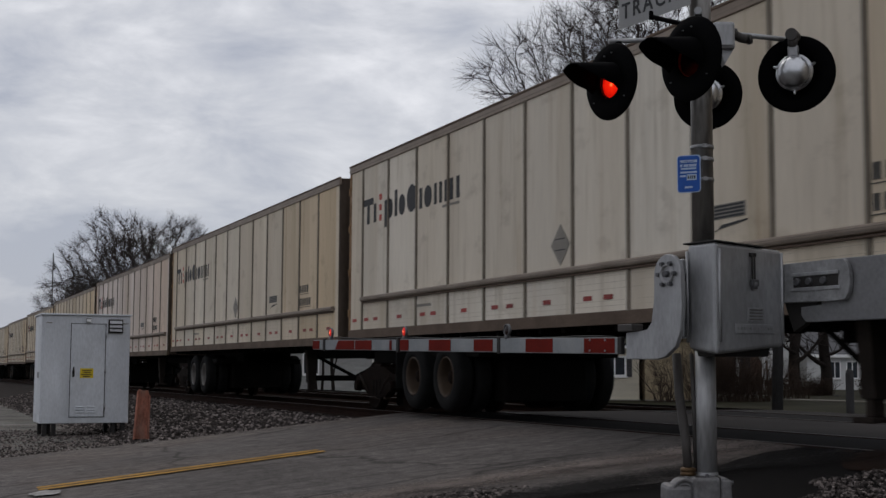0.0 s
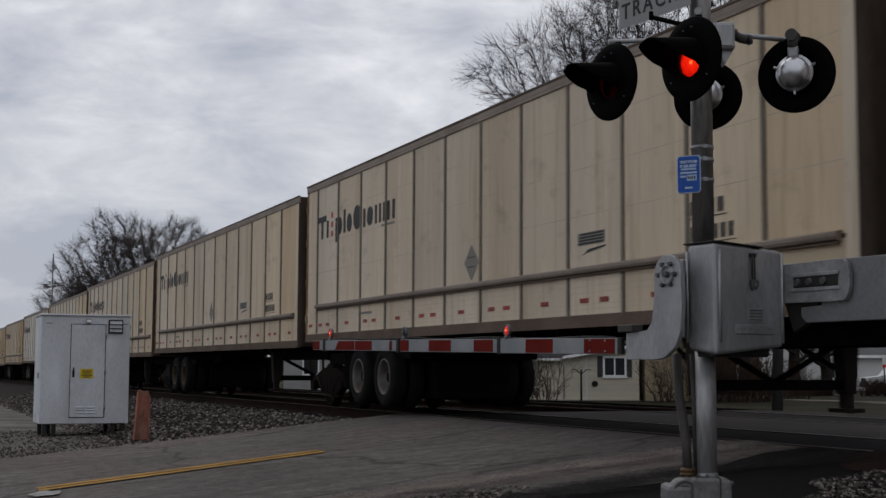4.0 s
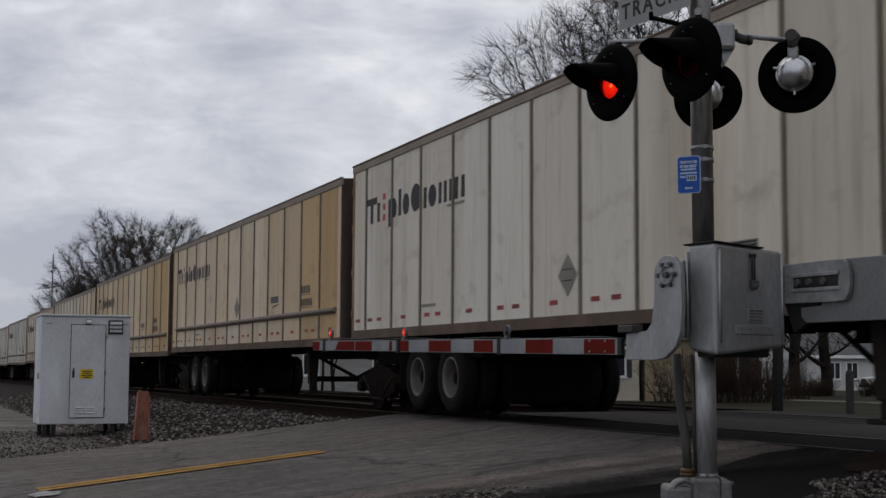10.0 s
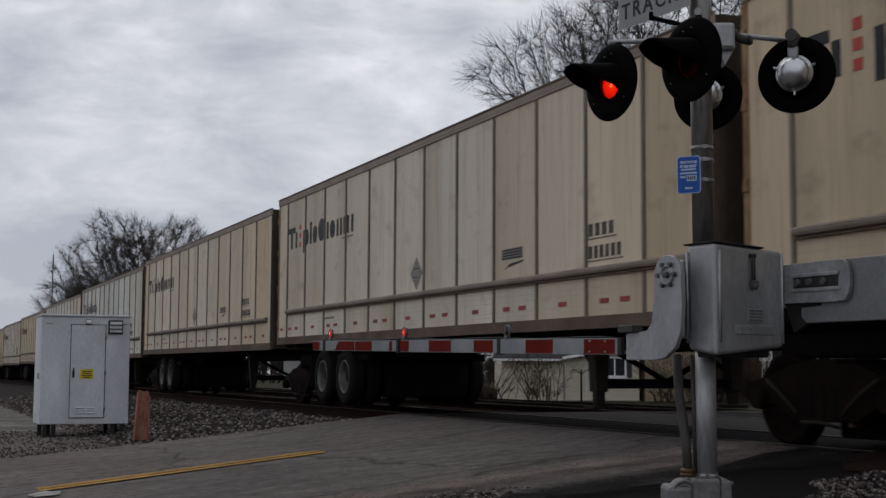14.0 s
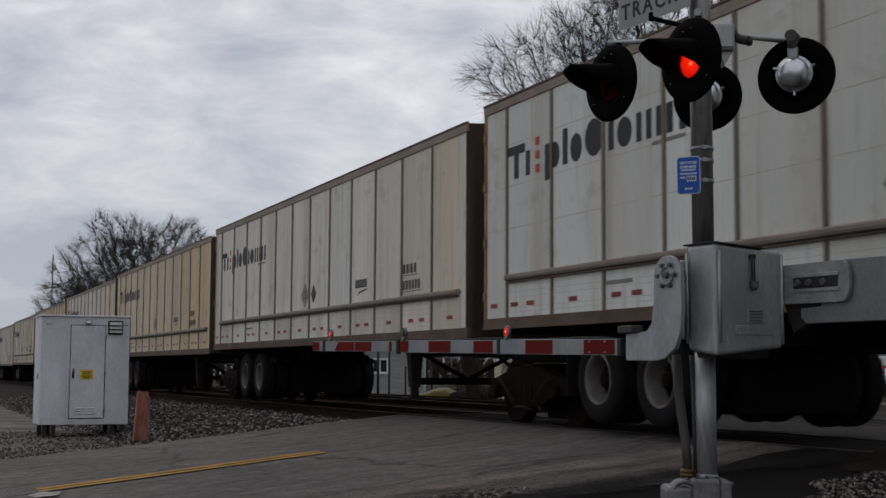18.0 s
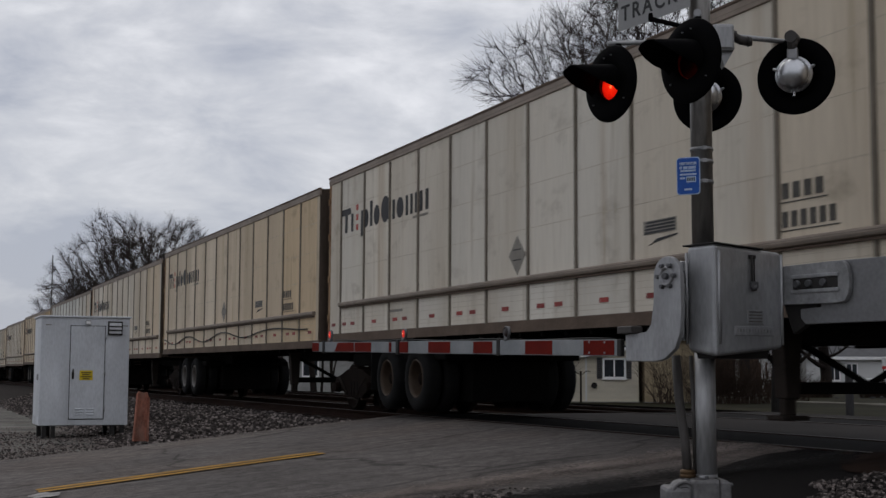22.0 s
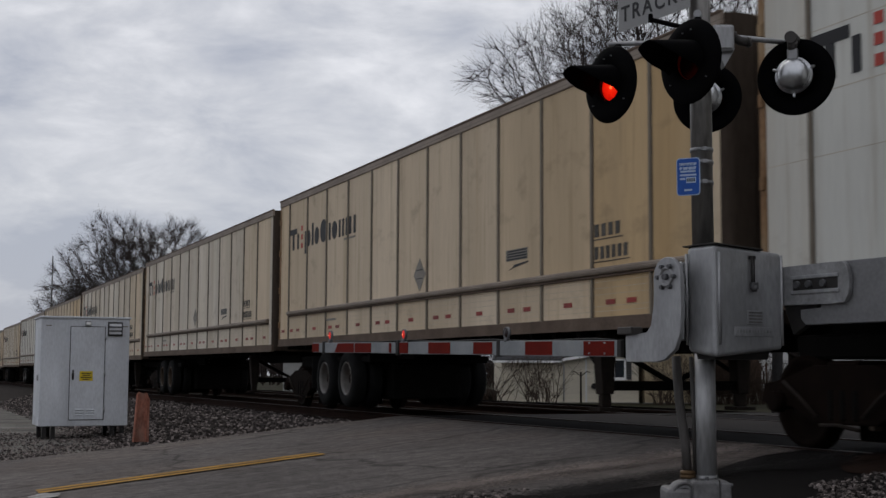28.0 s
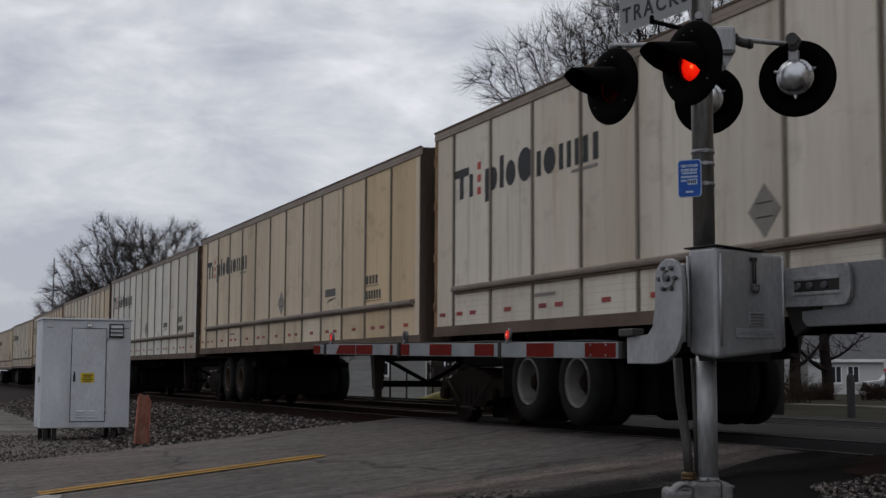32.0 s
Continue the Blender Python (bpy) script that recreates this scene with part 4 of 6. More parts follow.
        part("foot", add_box(bm_new(), x - .14, x + .14, -13.03, -12.77, .405, .45, .01), M_LEG, leg)
        bm = add_tube(bm_new(), (s * .85, -12.9, 1.15), (0, -12.9, .72), .035)
        part("leg_brace", bm, M_UNDER, top)
        part("leg_stay", add_tube(bm_new(), (s * .92, -12.9, .8), (s * .75, -12.0, 1.25), .028), M_UNDER, top)
    part("cross_bar", add_box(bm_new(), -.86, .86, -12.95, -12.85, .64, .75, .01), M_UNDER, top)
    tagged(top, category="trailer", group="trailers of the train")
    paint(top, tone)
    return top


def paint(top, tone, cast=(1, 1, 1)):
    """Gives a trailer's skin its own colour, with small differences between panels."""
    rng = random.Random(int(tone * 1000) + 7)
    for o in top.children:
        i = SLAB_OF.get(o.data.name)
        if i is not None or o.name.split(".")[0] in ("rear_door", "far_wall", "corner_strip"):
            k = tone + rng.uniform(-.09, .09)
            if i is not None and i > 8:
                k += .09 * (i - 8)
            if i == 0:
                k += .08
            k = min(1.15, max(0.0, k))
            g = rng.uniform(.93, 1.05)
            if tone > .7 and i is not None and i > 10:        # the foremost sheets of the worst trailers are rusty
                k, g = 1.25 + .08 * (i - 11), g * (1 - .05 * (i - 10))
            o.color = (*[(a * (1 - k) + b * k) * g * c for a, b, c in zip(WHITE_SIDE, TAN_SIDE, cast)], 1)


def tone_words(tone):
    return "off-white" if tone < .3 else "pale beige" if tone < .55 else "stained tan"


def bogie():
    top = new("rail_bogie")
    for s in (-1, 1):
        x = s * .98
        bm = bm_new()
        add_prism(bm, [(-1.15, .42), (-1.1, .58), (-.75, .62), (-.4, .74), (.4, .74), (.75, .62), (1.1, .58), (1.15, .42), (.95, .36), (.7, .40), (.42, .24), (-.42, .24), (-.7, .40), (-.95, .36)],
                  "x", x - .07, x + .07, .015)
        frame_ob = part("side_frame", bm, M_BOGIE, top, "rusty brown cast side frame")
        for y in (-.16, 0, .16):
            bm = add_lathe(bm_new(), [(0, .26)] + [(.062 if k % 2 else .050, .27 + .017 * k) for k in range(16)] + [(0, .53)], 12, pose(x + s * .025, y, 0))
            part("spring", bm, M_UNDER, frame_ob)
        for y in (-.86, .86):
            bm = add_tube(bm_new(), (x + s * .06, y, .42), (x + s * .16, y, .42), .10, .085, 14)
            part("bearing_cap", bm, M_BOGIE, frame_ob)
        part("brake_beam", add_box(bm_new(), x - .05, x + .05, -.36, -.3, .2, .6, .01), M_RIM_TAN, top, "pale brown brake hanger")
    for y0, y1, z0, z1 in ((-.75, -.30, .60, .30), (.30, .75, .30, .60), (-.25, .25, .20, .23)):
        part("brake_lever", add_path(bm_new(), [(-1.09, y0, z0), (-1.10, (y0 + y1) / 2, (z0 + z1) / 2 + .02), (-1.09, y1, z1)], .018, 6), M_LEG, top, "brown brake lever")
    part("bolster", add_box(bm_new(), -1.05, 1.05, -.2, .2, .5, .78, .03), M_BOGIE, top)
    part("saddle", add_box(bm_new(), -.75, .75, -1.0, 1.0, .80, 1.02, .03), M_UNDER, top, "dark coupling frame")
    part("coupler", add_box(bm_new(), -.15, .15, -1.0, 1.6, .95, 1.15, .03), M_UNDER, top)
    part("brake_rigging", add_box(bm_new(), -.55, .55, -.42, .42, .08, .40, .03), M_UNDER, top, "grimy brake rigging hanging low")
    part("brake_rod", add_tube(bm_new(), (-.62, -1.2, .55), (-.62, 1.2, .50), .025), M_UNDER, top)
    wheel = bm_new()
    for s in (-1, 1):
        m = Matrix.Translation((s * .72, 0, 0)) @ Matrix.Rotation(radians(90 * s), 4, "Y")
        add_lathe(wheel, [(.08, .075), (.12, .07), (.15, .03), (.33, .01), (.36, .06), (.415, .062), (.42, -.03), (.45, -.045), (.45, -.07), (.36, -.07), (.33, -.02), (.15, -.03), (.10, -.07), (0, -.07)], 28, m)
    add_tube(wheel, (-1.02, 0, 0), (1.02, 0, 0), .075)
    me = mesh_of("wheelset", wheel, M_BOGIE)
    for y in (-.86, .86):
        w = part("wheelset", me, None, top, "steel wheels on an axle")
        w.matrix_basis = pose(0, y, .42)
    tagged(top, "rusty brown steel rail bogie under the trailers' ends", "bogie", "bogies of the train")
    return top


def rear_at(n):
    return 21.76 + PITCH_M * n + SHIFTS.get(n, 0.0)


trailers, bogies = {}, {}
first = {}
for n in range(FIRST, LAST + 1):
    tan = n in (-2, 0, 2, 4, 5, 9, 14, 15, 20, 22, 24)
    two, plain = {13: .58, 17: -.58}.get(n, 0.0), n in (7, 18)
    key = (tan, two, plain)
    m = pose(TRACK_A, rear_at(n), 0, TILT)
    if key not in first:
        first[key] = trailer(TONES[n], tan, two, not plain)
        first[key].matrix_basis = m
        trailers[n] = first[key]
    else:
        trailers[n] = copy_thing(first[key], m)
    paint(trailers[n], TONES[n], CASTS.get(n, (1, 1, 1)))
    words = tone_words(TONES[n]) + " box trailer with ribbed sides on rail bogies"
    tagged(trailers[n], words + (", two placards" if two else ""))
    mb = pose(TRACK_A, rear_at(n) - .73, RAIL_Z)
    if not bogies:
        bogies[n] = bogie()
        bogies[n].matrix_basis = mb
    else:
        bogies[n] = copy_thing(bogies[FIRST], mb)

# seams between the side sheets of some trailers
for n in (3, 12, 15, 16, 18):
    for z in (2.58, 3.12, 3.66):
        part("sheet_seam", lay(.10, 15.7, z, z + .007, .0135, .004), M_GROOVE, trailers[n], "thin level seam of the side sheets")

# a loose cable hangs along the skirt of one trailer
pts = []
for i in range(110):
    u = .1 + 15.1 * i / 109
    swing = .09 * (1 - .55 * sstep(9, 13, u))
    pts.append((SIDE - .035, -u, 1.655 + swing * math.sin(2 * math.pi * (u - 2.75) / 3.75 * (1 - .012 * u)) + .004 * u))
part("loose_cable", add_path(bm_new(), pts, .014, 6), M_CABLE, trailers[16], "black cable hanging loose along the side")

# ---- crossing signal: mast, lamp heads, signs ----
TURN = -22.06
MAST = (4.81, 7.33)
signal = thing("crossing_signal", pose(MAST[0], MAST[1], 0, 0, 0, TURN), "galvanised crossing signal mast with four black-backed flashing lamps", "crossing signal")
turning = {"left": [], "right": []}


def text_mesh(body, size, spread, mat, name):
    cu = bpy.data.curves.new(name, "FONT")
    cu.body, cu.size, cu.space_character, cu.extrude = body, size, spread, 0.0015
    cu.align_x, cu.offset = "LEFT", 0.002
    tmp = bpy.data.objects.new(name, cu)
    scene.collection.objects.link(tmp)
    me = bpy.data.meshes.new_from_object(tmp.evaluated_get(bpy.context.evaluated_depsgraph_get()))
    bpy.data.objects.remove(tmp)
    me.materials.clear()
    me.materials.append(mat)
    return me


def lamp_plate(parent, m, radius, side, name="lamp", core=-.12, dome=0.0):
    """The lamp's insert: a lit face in front, a dark one behind; it turns about to flash."""
    bm = bm_new()
    if dome:
        bulge = [(radius * k, dome * math.sqrt(1 - k * k)) for k in (0, .15, .4, .65, .85, 1)]
        add_lathe(bm, bulge, 20)
        n1 = len(bm.faces)
        add_lathe(bm, [(r, -.001 - z) for r, z in bulge[::-1]], 20)
    else:
        add_lathe(bm, [(0, .010), (radius * .45, .009), (radius, .0)], 20)
        add_lathe(bm, [(0, .0165), (radius * .10, .016), (radius * .13, .009)], 10, pose(0, radius * core, 0))
        n1 = len(bm.faces)
        add_lathe(bm, [(radius, -.001), (radius * .5, -.010), (0, -.012)], 20)
    bm.faces.ensure_lookup_table()
    for i, f in enumerate(bm.faces):
        far = max((v.co.xy - Vector((0, radius * core))).length for v in f.verts)
        f.material_index = 1 if i >= n1 else (2 if far < radius * .16 else 0)
    me = bpy.data.meshes.new(name)
    bm.to_mesh(me)
    bm.free()
    for mt in (M_ARM_ON if dome else M_LAMP_ON, M_LAMP_OFF, M_LAMP_CORE):
        me.materials.append(mt)
    ob = part(name, me, None, parent, "red lamp insert")
    ob.matrix_basis = m
    if side:
        turning[side].append(ob)
    return ob


def lamp_head(pos, turn, side, tilt=0.0, front=True):
    """A round black background with hood, lens and a bright metal bowl behind. It faces -Y before it is turned."""
    m = pose(*pos, tilt, 0, turn)
    face = m @ Matrix.Rotation(radians(90), 4, "X")   # Z of the lathe points to the front
    bm = bm_new()
    add_lathe(bm, [(.112, .018), (.20, .012), (.246, .004), (.254, -.006), (.25, -.012), (.20, -.004), (.112, .004)], 40, face, True)
    disc = part("background_disc", bm, M_BLACK, signal, "matt black round background")
    for u, v in ((.03, .185), (-.04, .175), (.15, -.12), (-.15, -.12)):
        b0 = Vector((u, v, .012))
        part("disc_bolt", add_tube(bm_new(), face @ b0, face @ (b0 + Vector((0, 0, .012))), .005, .004, 6), M_BOLT, disc)
    bm = bm_new()
    n = 18
    inner, outer = [], []
    for i in range(n + 1):
        a = radians(-10 + 200 * i / n)
        top = max(0.0, math.sin(a))
        length = .05 + .28 * min(1.0, 1.35 * top) ** .6
        for ring, r in ((outer, .128), (inner, .122)):
            p0 = (r * math.cos(a), r * math.sin(a), .012)
            p1 = (r * 1.02 * math.cos(a), r * 1.02 * math.sin(a) - .05, length)
            ring.append((bm.verts.new(face @ Vector(p0)), bm.verts.new(face @ Vector(p1))))
    for i in range(n):
        bm.faces.new((outer[i][0], outer[i + 1][0], outer[i + 1][1], outer[i][1])).smooth = True
        bm.faces.new((inner[i][0], inner[i][1], inner[i + 1][1], inner[i + 1][0])).smooth = True
        bm.faces.new((outer[i][1], outer[i + 1][1], inner[i + 1][1], inner[i][1]))
    part("hood", bm, M_BLACK, disc, "long black lamp hood")
    bm = bm_new()
    add_lathe(bm, [(0, .034), (.05, .031), (.09, .022), (.112, .008)], 28, face)
    lens = part("lens", bm, M_LENS, disc, "red glass lens")
    bm = bm_new()
    add_lathe(bm, [(.105, -.004), (.108, -.045), (.121, -.052), (.121, -.066), (.104, -.072), (.100, -.105), (.080, -.145), (.044, -.167), (0, -.174)], 28, face)
    for a in (20, 160, 270):
        v = Vector((.118 * math.cos(radians(a)), .118 * math.sin(radians(a)), -.058))
        add_tube(bm, face @ v, face @ (v * 1.22 + Vector((0, 0, .005))), .012, .008, 6)
    part("lamp_bowl", bm, M_BOWL, disc, "bright metal lamp bowl")
    bm = bm_new()
    add_lathe(bm, [(.112, .006), (.113, -.02), (.112, -.06), (.085, -.105), (.04, -.118), (0, -.12)], 24, face)
    part("lamp_cup", bm, M_BLACK, disc)
    bm = bm_new()
    if front:
        add_box(bm, -.02, .02, .05, .09, .09, .24, .008, m)
        add_tube(bm, m @ Vector((0, .07, .23)), m @ Vector((0, .07, .275)), .022, .022, 12)
        part("neck", bm, M_BLACK, disc, "black swivel neck")
    else:
        add_box(bm, -.034, .034, .06, .105, .095, .17, .01, m)
        part("neck", bm, M_GALV, disc, "metal swivel neck")
        bm = add_tube(bm_new(), m @ Vector((0, .085, .16)), m @ Vector((0, .085, .235)), .030, .036, 14)
        add_tube(bm, m @ Vector((0, .03, .238)), m @ Vector((0, .135, .238)), .040, .040, 14)
        part("elbow", bm, M_CONDUIT, disc, "dark cast elbow")
    if front:
        lamp_plate(signal, face @ pose(0, -.008, -.016), .096, side)
    else:
        bm = bm_new()
        add_lathe(bm, [(0, -.01), (.108, -.01)], 20, face)
        part("reflector_dish", bm, M_LAMP_OFF, disc)
    return disc


bm = bm_new()
add_tube(bm, (0, 0, .88), (0, 0, 4.6), .071, .071, 28)
mast = part("mast", bm, M_MAST, signal, "weathered steel pipe mast")
part("mast_sleeve", add_tube(bm_new(), (0, 0, .07), (0, 0, .90), .066, .066, 28), M_SLEEVE, mast, "brighter galvanised sleeve")
for z in (1.995, 2.13, 2.213):
    bm = add_tube(bm_new(), (0, 0, z - .012), (0, 0, z + .012), .077, .077, 24)
    add_box(bm, -.015, .02, -.088, -.07, z - .014, z + .014, .004)
    part("band_clamp", bm, M_GALV, mast, "steel band clamp")
bm = add_tube(bm_new(), (0, 0, 2.985), (0, 0, 3.035), .085, .085, 20)
add_box(bm, -.13, .13, -.04, .04, 2.99, 3.03, .012)
part("crossarm_clamp", bm, M_BLACK, mast, "black clamp round the mast")
bm = add_box(bm_new(), .03, .17, -.28, -.10, 2.81, 2.99, .018)
add_prism(bm, [(.07, 2.84), (.11, 2.72), (.18, 2.84)], "y", -.24, -.14)
part("junction_box", bm, M_GALV, signal, "grey metal junction box")
part("junction_lid", add_box(bm_new(), .045, .155, -.288, -.278, 2.83, 2.97, .004), M_GALV, signal)
for pts, r in (([(.17, -.18, 2.93), (.30, -.16, 2.925), (.62, -.05, 2.922)], .017), ([(-.05, -.03, 2.94), (-.62, -.06, 2.91)], .016),
               ([(-.02, -.08, 2.93), (-.18, -.85, 2.90)], .024), ([(.04, .07, 2.95), (.24, .98, 3.03)], .024)):
    part("crossarm", add_path(bm_new(), pts, r, 10), M_GALV, signal, "galvanised lamp arm")
bm = add_tube(bm_new(), (.165, -.18, 2.935), (.20, -.178, 2.935), .036, .034, 12)
add_path(bm, [(.19, -.18, 2.925), (.23, -.178, 2.905), (.285, -.172, 2.897)], .030, 10)
add_tube(bm, (.275, -.172, 2.897), (.30, -.17, 2.90), .036, .030, 10)
part("arm_coupling", bm, M_CONDUIT, signal, "dark cable fitting under the lamp arm")
lamp_head((-.613, -.12, 2.627), -57, "left", 0)
lamp_head((-.247, -.94, 2.584), -57, "right", 0)
lamp_head((.602, -.12, 2.68), 152, None, 0, False)
lamp_head((.228, .9, 2.752), 155, None, 0, False)
# the sign that names the number of tracks: only its word shows
angle = math.degrees(math.atan2(-.65, .375))
sm = pose(-.47, .50, 3.135, 0, 0, angle)
plate = part("sign_plate", add_box(bm_new(), 0, .76, -.002, .002, 0, .46, 0), M_SIGN_WHITE, signal, "white sign with black lettering")
plate.matrix_basis = sm
word = part("lettering", text_mesh("TRACKS", .155, 1.32, M_BARS_DARK, "lettering"), None, plate, "black letters")
word.matrix_basis = pose(.035, -.0045, .065, 90, 0, 0)
bm = add_path(bm_new(), [(-.05, -.10, 3.0), (-.2, .02, 3.07), (-.30, .10, 3.12)], .016, 8)
add_box(bm, -.325, -.295, .08, .11, 3.1, 3.16, .008)
part("sign_bracket", bm, M_BLACK, signal, "black sign bracket")
# small blue notice
def rounded(w, h, r):
    """The outline of a plate with rounded corners."""
    return [(sx * (w - r) + r * math.cos(radians(a)), sz * (h - r) + r * math.sin(radians(a)))
            for sx, sz, a0 in ((1, 1, 0), (-1, 1, 90), (-1, -1, 180), (1, -1, 270)) for a in range(a0, a0 + 91, 30)]


bm = add_prism(bm_new(), rounded(.072, .117, .018), "y", -.0042, .002)
notice = part("notice_plate", bm, M_SIGN_BLUE, signal, "small blue enamel notice")
notice.matrix_basis = pose(-.113, -.125, 2.02, 0, 0, -26)
part("notice_rim", add_prism(bm_new(), rounded(.078, .123, .022), "y", -.001, .0045), M_BARS_PALE, notice)
for z, body in ((.074, "REPORT PROBLEM"), (.047, "OR EMERGENCY")):
    me = text_mesh(body, .021, 1.0, M_BARS_PALE, "notice_words")
    wide = max(v.co.x for v in me.vertices)
    part("notice_words", me, None, notice, "pale lettering").matrix_basis = pose(-.056, -.0055, z, 90, 0, 0) @ Matrix.Diagonal((.112 / wide, 1, 1, 1))
for z, x0, x1 in ((.034, -.050, .050), (.010, -.055, .055), (-.014, -.055, -.02), (-.088, -.025, .025)):
    part("print_bar", add_box(bm_new(), x0, x1, -.0062, -.004, z - .006, z + .006), M_BARS_PALE, notice)
part("print_patch", add_box(bm_new(), -.012, .052, -.0062, -.004, -.042, -.004), M_BARS_PALE, notice, "pale patch with dark print")
for k in range(4):
    part("print_bar", add_box(bm_new(), -.006 + .014 * k, .003 + .014 * k, -.0075, -.0063, -.034, -.012), M_BARS_DARK, notice)
# foot
bm = add_box(bm_new(), -.125, .105, -.20, .14, -.40, .078, .022)
part("base_casting", bm, M_CAST, signal, "cast metal mast foot")
part("base_seam", add_box(bm_new(), .040, .046, -.2035, .12, -.40, .0815), M_STEEL_DARK, signal)
part("base_flange", add_box(bm_new(), .052, .116, -.206, .10, -.40, .066, .012), M_CAST, signal)
part("base_block", add_box(bm_new(), -.285, -.115, -.18, .12, -.40, .030, .028), M_CAST, signal)
hub = pose(-.172, -.12, -.012) @ Matrix.Rotation(radians(90), 4, "X")
bm = add_lathe(bm_new(), [(0, .030), (.034, .030), (.040, .050), (.054, .050), (.060, .030), (.066, .056), (.080, .056), (.084, .04), (.084, -.10)], 28, hub)
part("base_hinge", bm, M_CAST, signal, "round ribbed cast hinge of the mast foot")
part("base_slot", add_box(bm_new(), -.105, -.035, -.165, -.115, .0765, .0805), M_STEEL_DARK, signal)
for y in (-.15, .02):
    part("base_bolt", add_tube(bm_new(), (.112, y, .045), (.136, y, .045), .016, .014, 6), M_BOLT, signal)
part("base_bolt", add_tube(bm_new(), (-.03, -.16, .078), (-.03, -.16, .10), .014, .012, 6), M_BOLT, signal)
bm = add_tube(bm_new(), (0, 0, .07), (0, 0, .10), .076, .070, 20)
part("mast_collar", bm, M_GALV, signal)
bm = add_path(bm_new(), [(-.165, .12, .86), (-.158, .08, .6), (-.13, .02, .30), (-.121, 0, .10)], .030, 12)
part("conduit", bm, M_CONDUIT, signal, "grey cable conduit")
bm = add_path(bm_new(), [(-.085, .02, .86), (-.075, .01, .5), (-.072, 0, .10)], .014, 8)
part("conduit", bm, M_CONDUIT, signal, "grey cable conduit")
bm = add_lathe(bm_new(), [(.03, 0), (.052, .005), (.052, .022), (.044, .026), (.052, .03), (.05, .05), (.034, .056), (.03, .056)], 14, pose(-.121, 0, .075))
part("brass_gland", bm, M_BRASS, signal, "brass cable gland")

# ---- crossing gate: mechanism, counterweight, lowered arm ----
gate = thing("crossing_gate", pose(MAST[0], MAST[1], 0, 0, 0, TURN), "lowered red and white crossing gate with a grey cast drive box", "crossing gate")
ARM_TURN = math.degrees(math.atan2(.855, -.519))


def along(x, y, z=0.0):
    """A frame in which X runs along the gate arm and Y across it, away from the road's approach side."""
    return pose(x, y, z, 0, 0, ARM_TURN)


box_frame = along(0.0, -.35)
bm = bm_new()
add_prism(bm, [(0, 0), (.24, 0), (.29, -.04), (.29, -.56), (.25, -.60), (0, -.59)], "z", .905, 1.53)
bmesh.ops.bevel(bm, geom=list(bm.edges), offset=.028, segments=3, affect="EDGES", profile=.5)
for v in bm.verts:
    k = max(0.0, 1 + v.co.y / .59)
    v.co.z += .030 * k if v.co.z > 1.2 else -.06 * k * (1 - 2.6 * v.co.x)
body = part("drive_box", bm, M_ALU, gate, "weathered cast aluminium drive box")
body.matrix_basis = box_frame
bm = add_box(bm_new(), -.008, .296, -.42, .0, 1.531, 1.540, .003)
for v in bm.verts:
    v.co.z += .030 * max(0.0, 1 + v.co.y / .59)
part("box_lid", bm, M_STEEL_DARK, body, "dark lid edge")
for x, y in ((-.004, -.035), (.255, .002), (-.004, -.575)):
    part("edge_bead", add_tube(bm_new(), (x, y, .93), (x, y, 1.515), .010, .010, 8), M_ALU, body, "raised cast bead along the edge")
part("side_flange", add_box(bm_new(), .285, .325, -.40, .02, .96, 1.47, .015), M_ALU, body)
bm = bm_new()
add_prism(bm, [(.05, .91), (.25, .91), (.23, .84), (.08, .84)], "y", -.52, -.06)
part("box_sump", bm, M_STEEL_DARK, body)
bm = add_tube(bm_new(), (-.016, -.305, 1.30), (-.016, -.305, 1.49), .007, .007, 8)
add_tube(bm, (-.016, -.325, 1.32), (-.016, -.325, 1.48), .005, .005, 8)
add_box(bm, -.02, .0, -.34, -.29, 1.475, 1.50, .004)
part("hasp", bm, M_STEEL_DARK, body, "steel hasp")
bm = add_box(bm_new(), -.036, -.008, -.345, -.29, 1.285, 1.33, .006)
add_tube(bm, (-.022, -.317, 1.31), (-.022, -.317, 1.27), .018, .018, 10)
part("padlock", bm, M_BOLT, body)
bm = add_box(bm_new(), -.006, .002, -.50, -.16, .985, 1.045, .003)
nm = part("name_plate", bm, M_ALU, body, "raised maker's plate")
for k in range(12):
    part("plate_bar", add_box(bm_new(), -.0085, -.005, -.48 + .026 * k, -.465 + .026 * k, 1.008, 1.026), M_GALV, nm)
bm = add_box(bm_new(), -.006, .002, -.41, -.27, 1.06, 1.15, .003)
tag = part("rating_tag", bm, M_ALU, body)
for k in range(4):
    part("plate_bar", add_box(bm_new(), -.0085, -.005, -.395, -.285, 1.072 + .02 * k, 1.080 + .02 * k), M_MAST, tag)
# support plate towards the arm
plate_frame = along(-.25, -.15)
bm = bm_new()
pts = [(.13 * math.cos(radians(a)), 1.365 + .13 * math.sin(radians(a))) for a in range(0, 181, 20)]
pts += [(-.135, 1.15), (-.12, 1.0), (-.07, .90), (.03, .835), (.12, .82), (.42, .825), (.42, 1.0), (.20, 1.01), (.15, 1.06), (.13, 1.2)]
add_prism(bm, pts, "y", -.012, .022, .006)
sp = part("arm_support", bm, M_ALU, gate, "curved cast arm support")
sp.matrix_basis = plate_frame
bm = add_box(bm_new(), .30, .45, -.03, .07, 1.005, 1.055, .008)
part("support_ledge", bm, M_CONDUIT, sp)
bm = add_lathe(bm_new(), [(.045, .022), (.052, .036), (.062, .036), (.068, .022)], 20, pose(0, 0, 1.365) @ Matrix.Rotation(radians(-90), 4, "X"))
part("hub_ring", bm, M_GALV, sp)
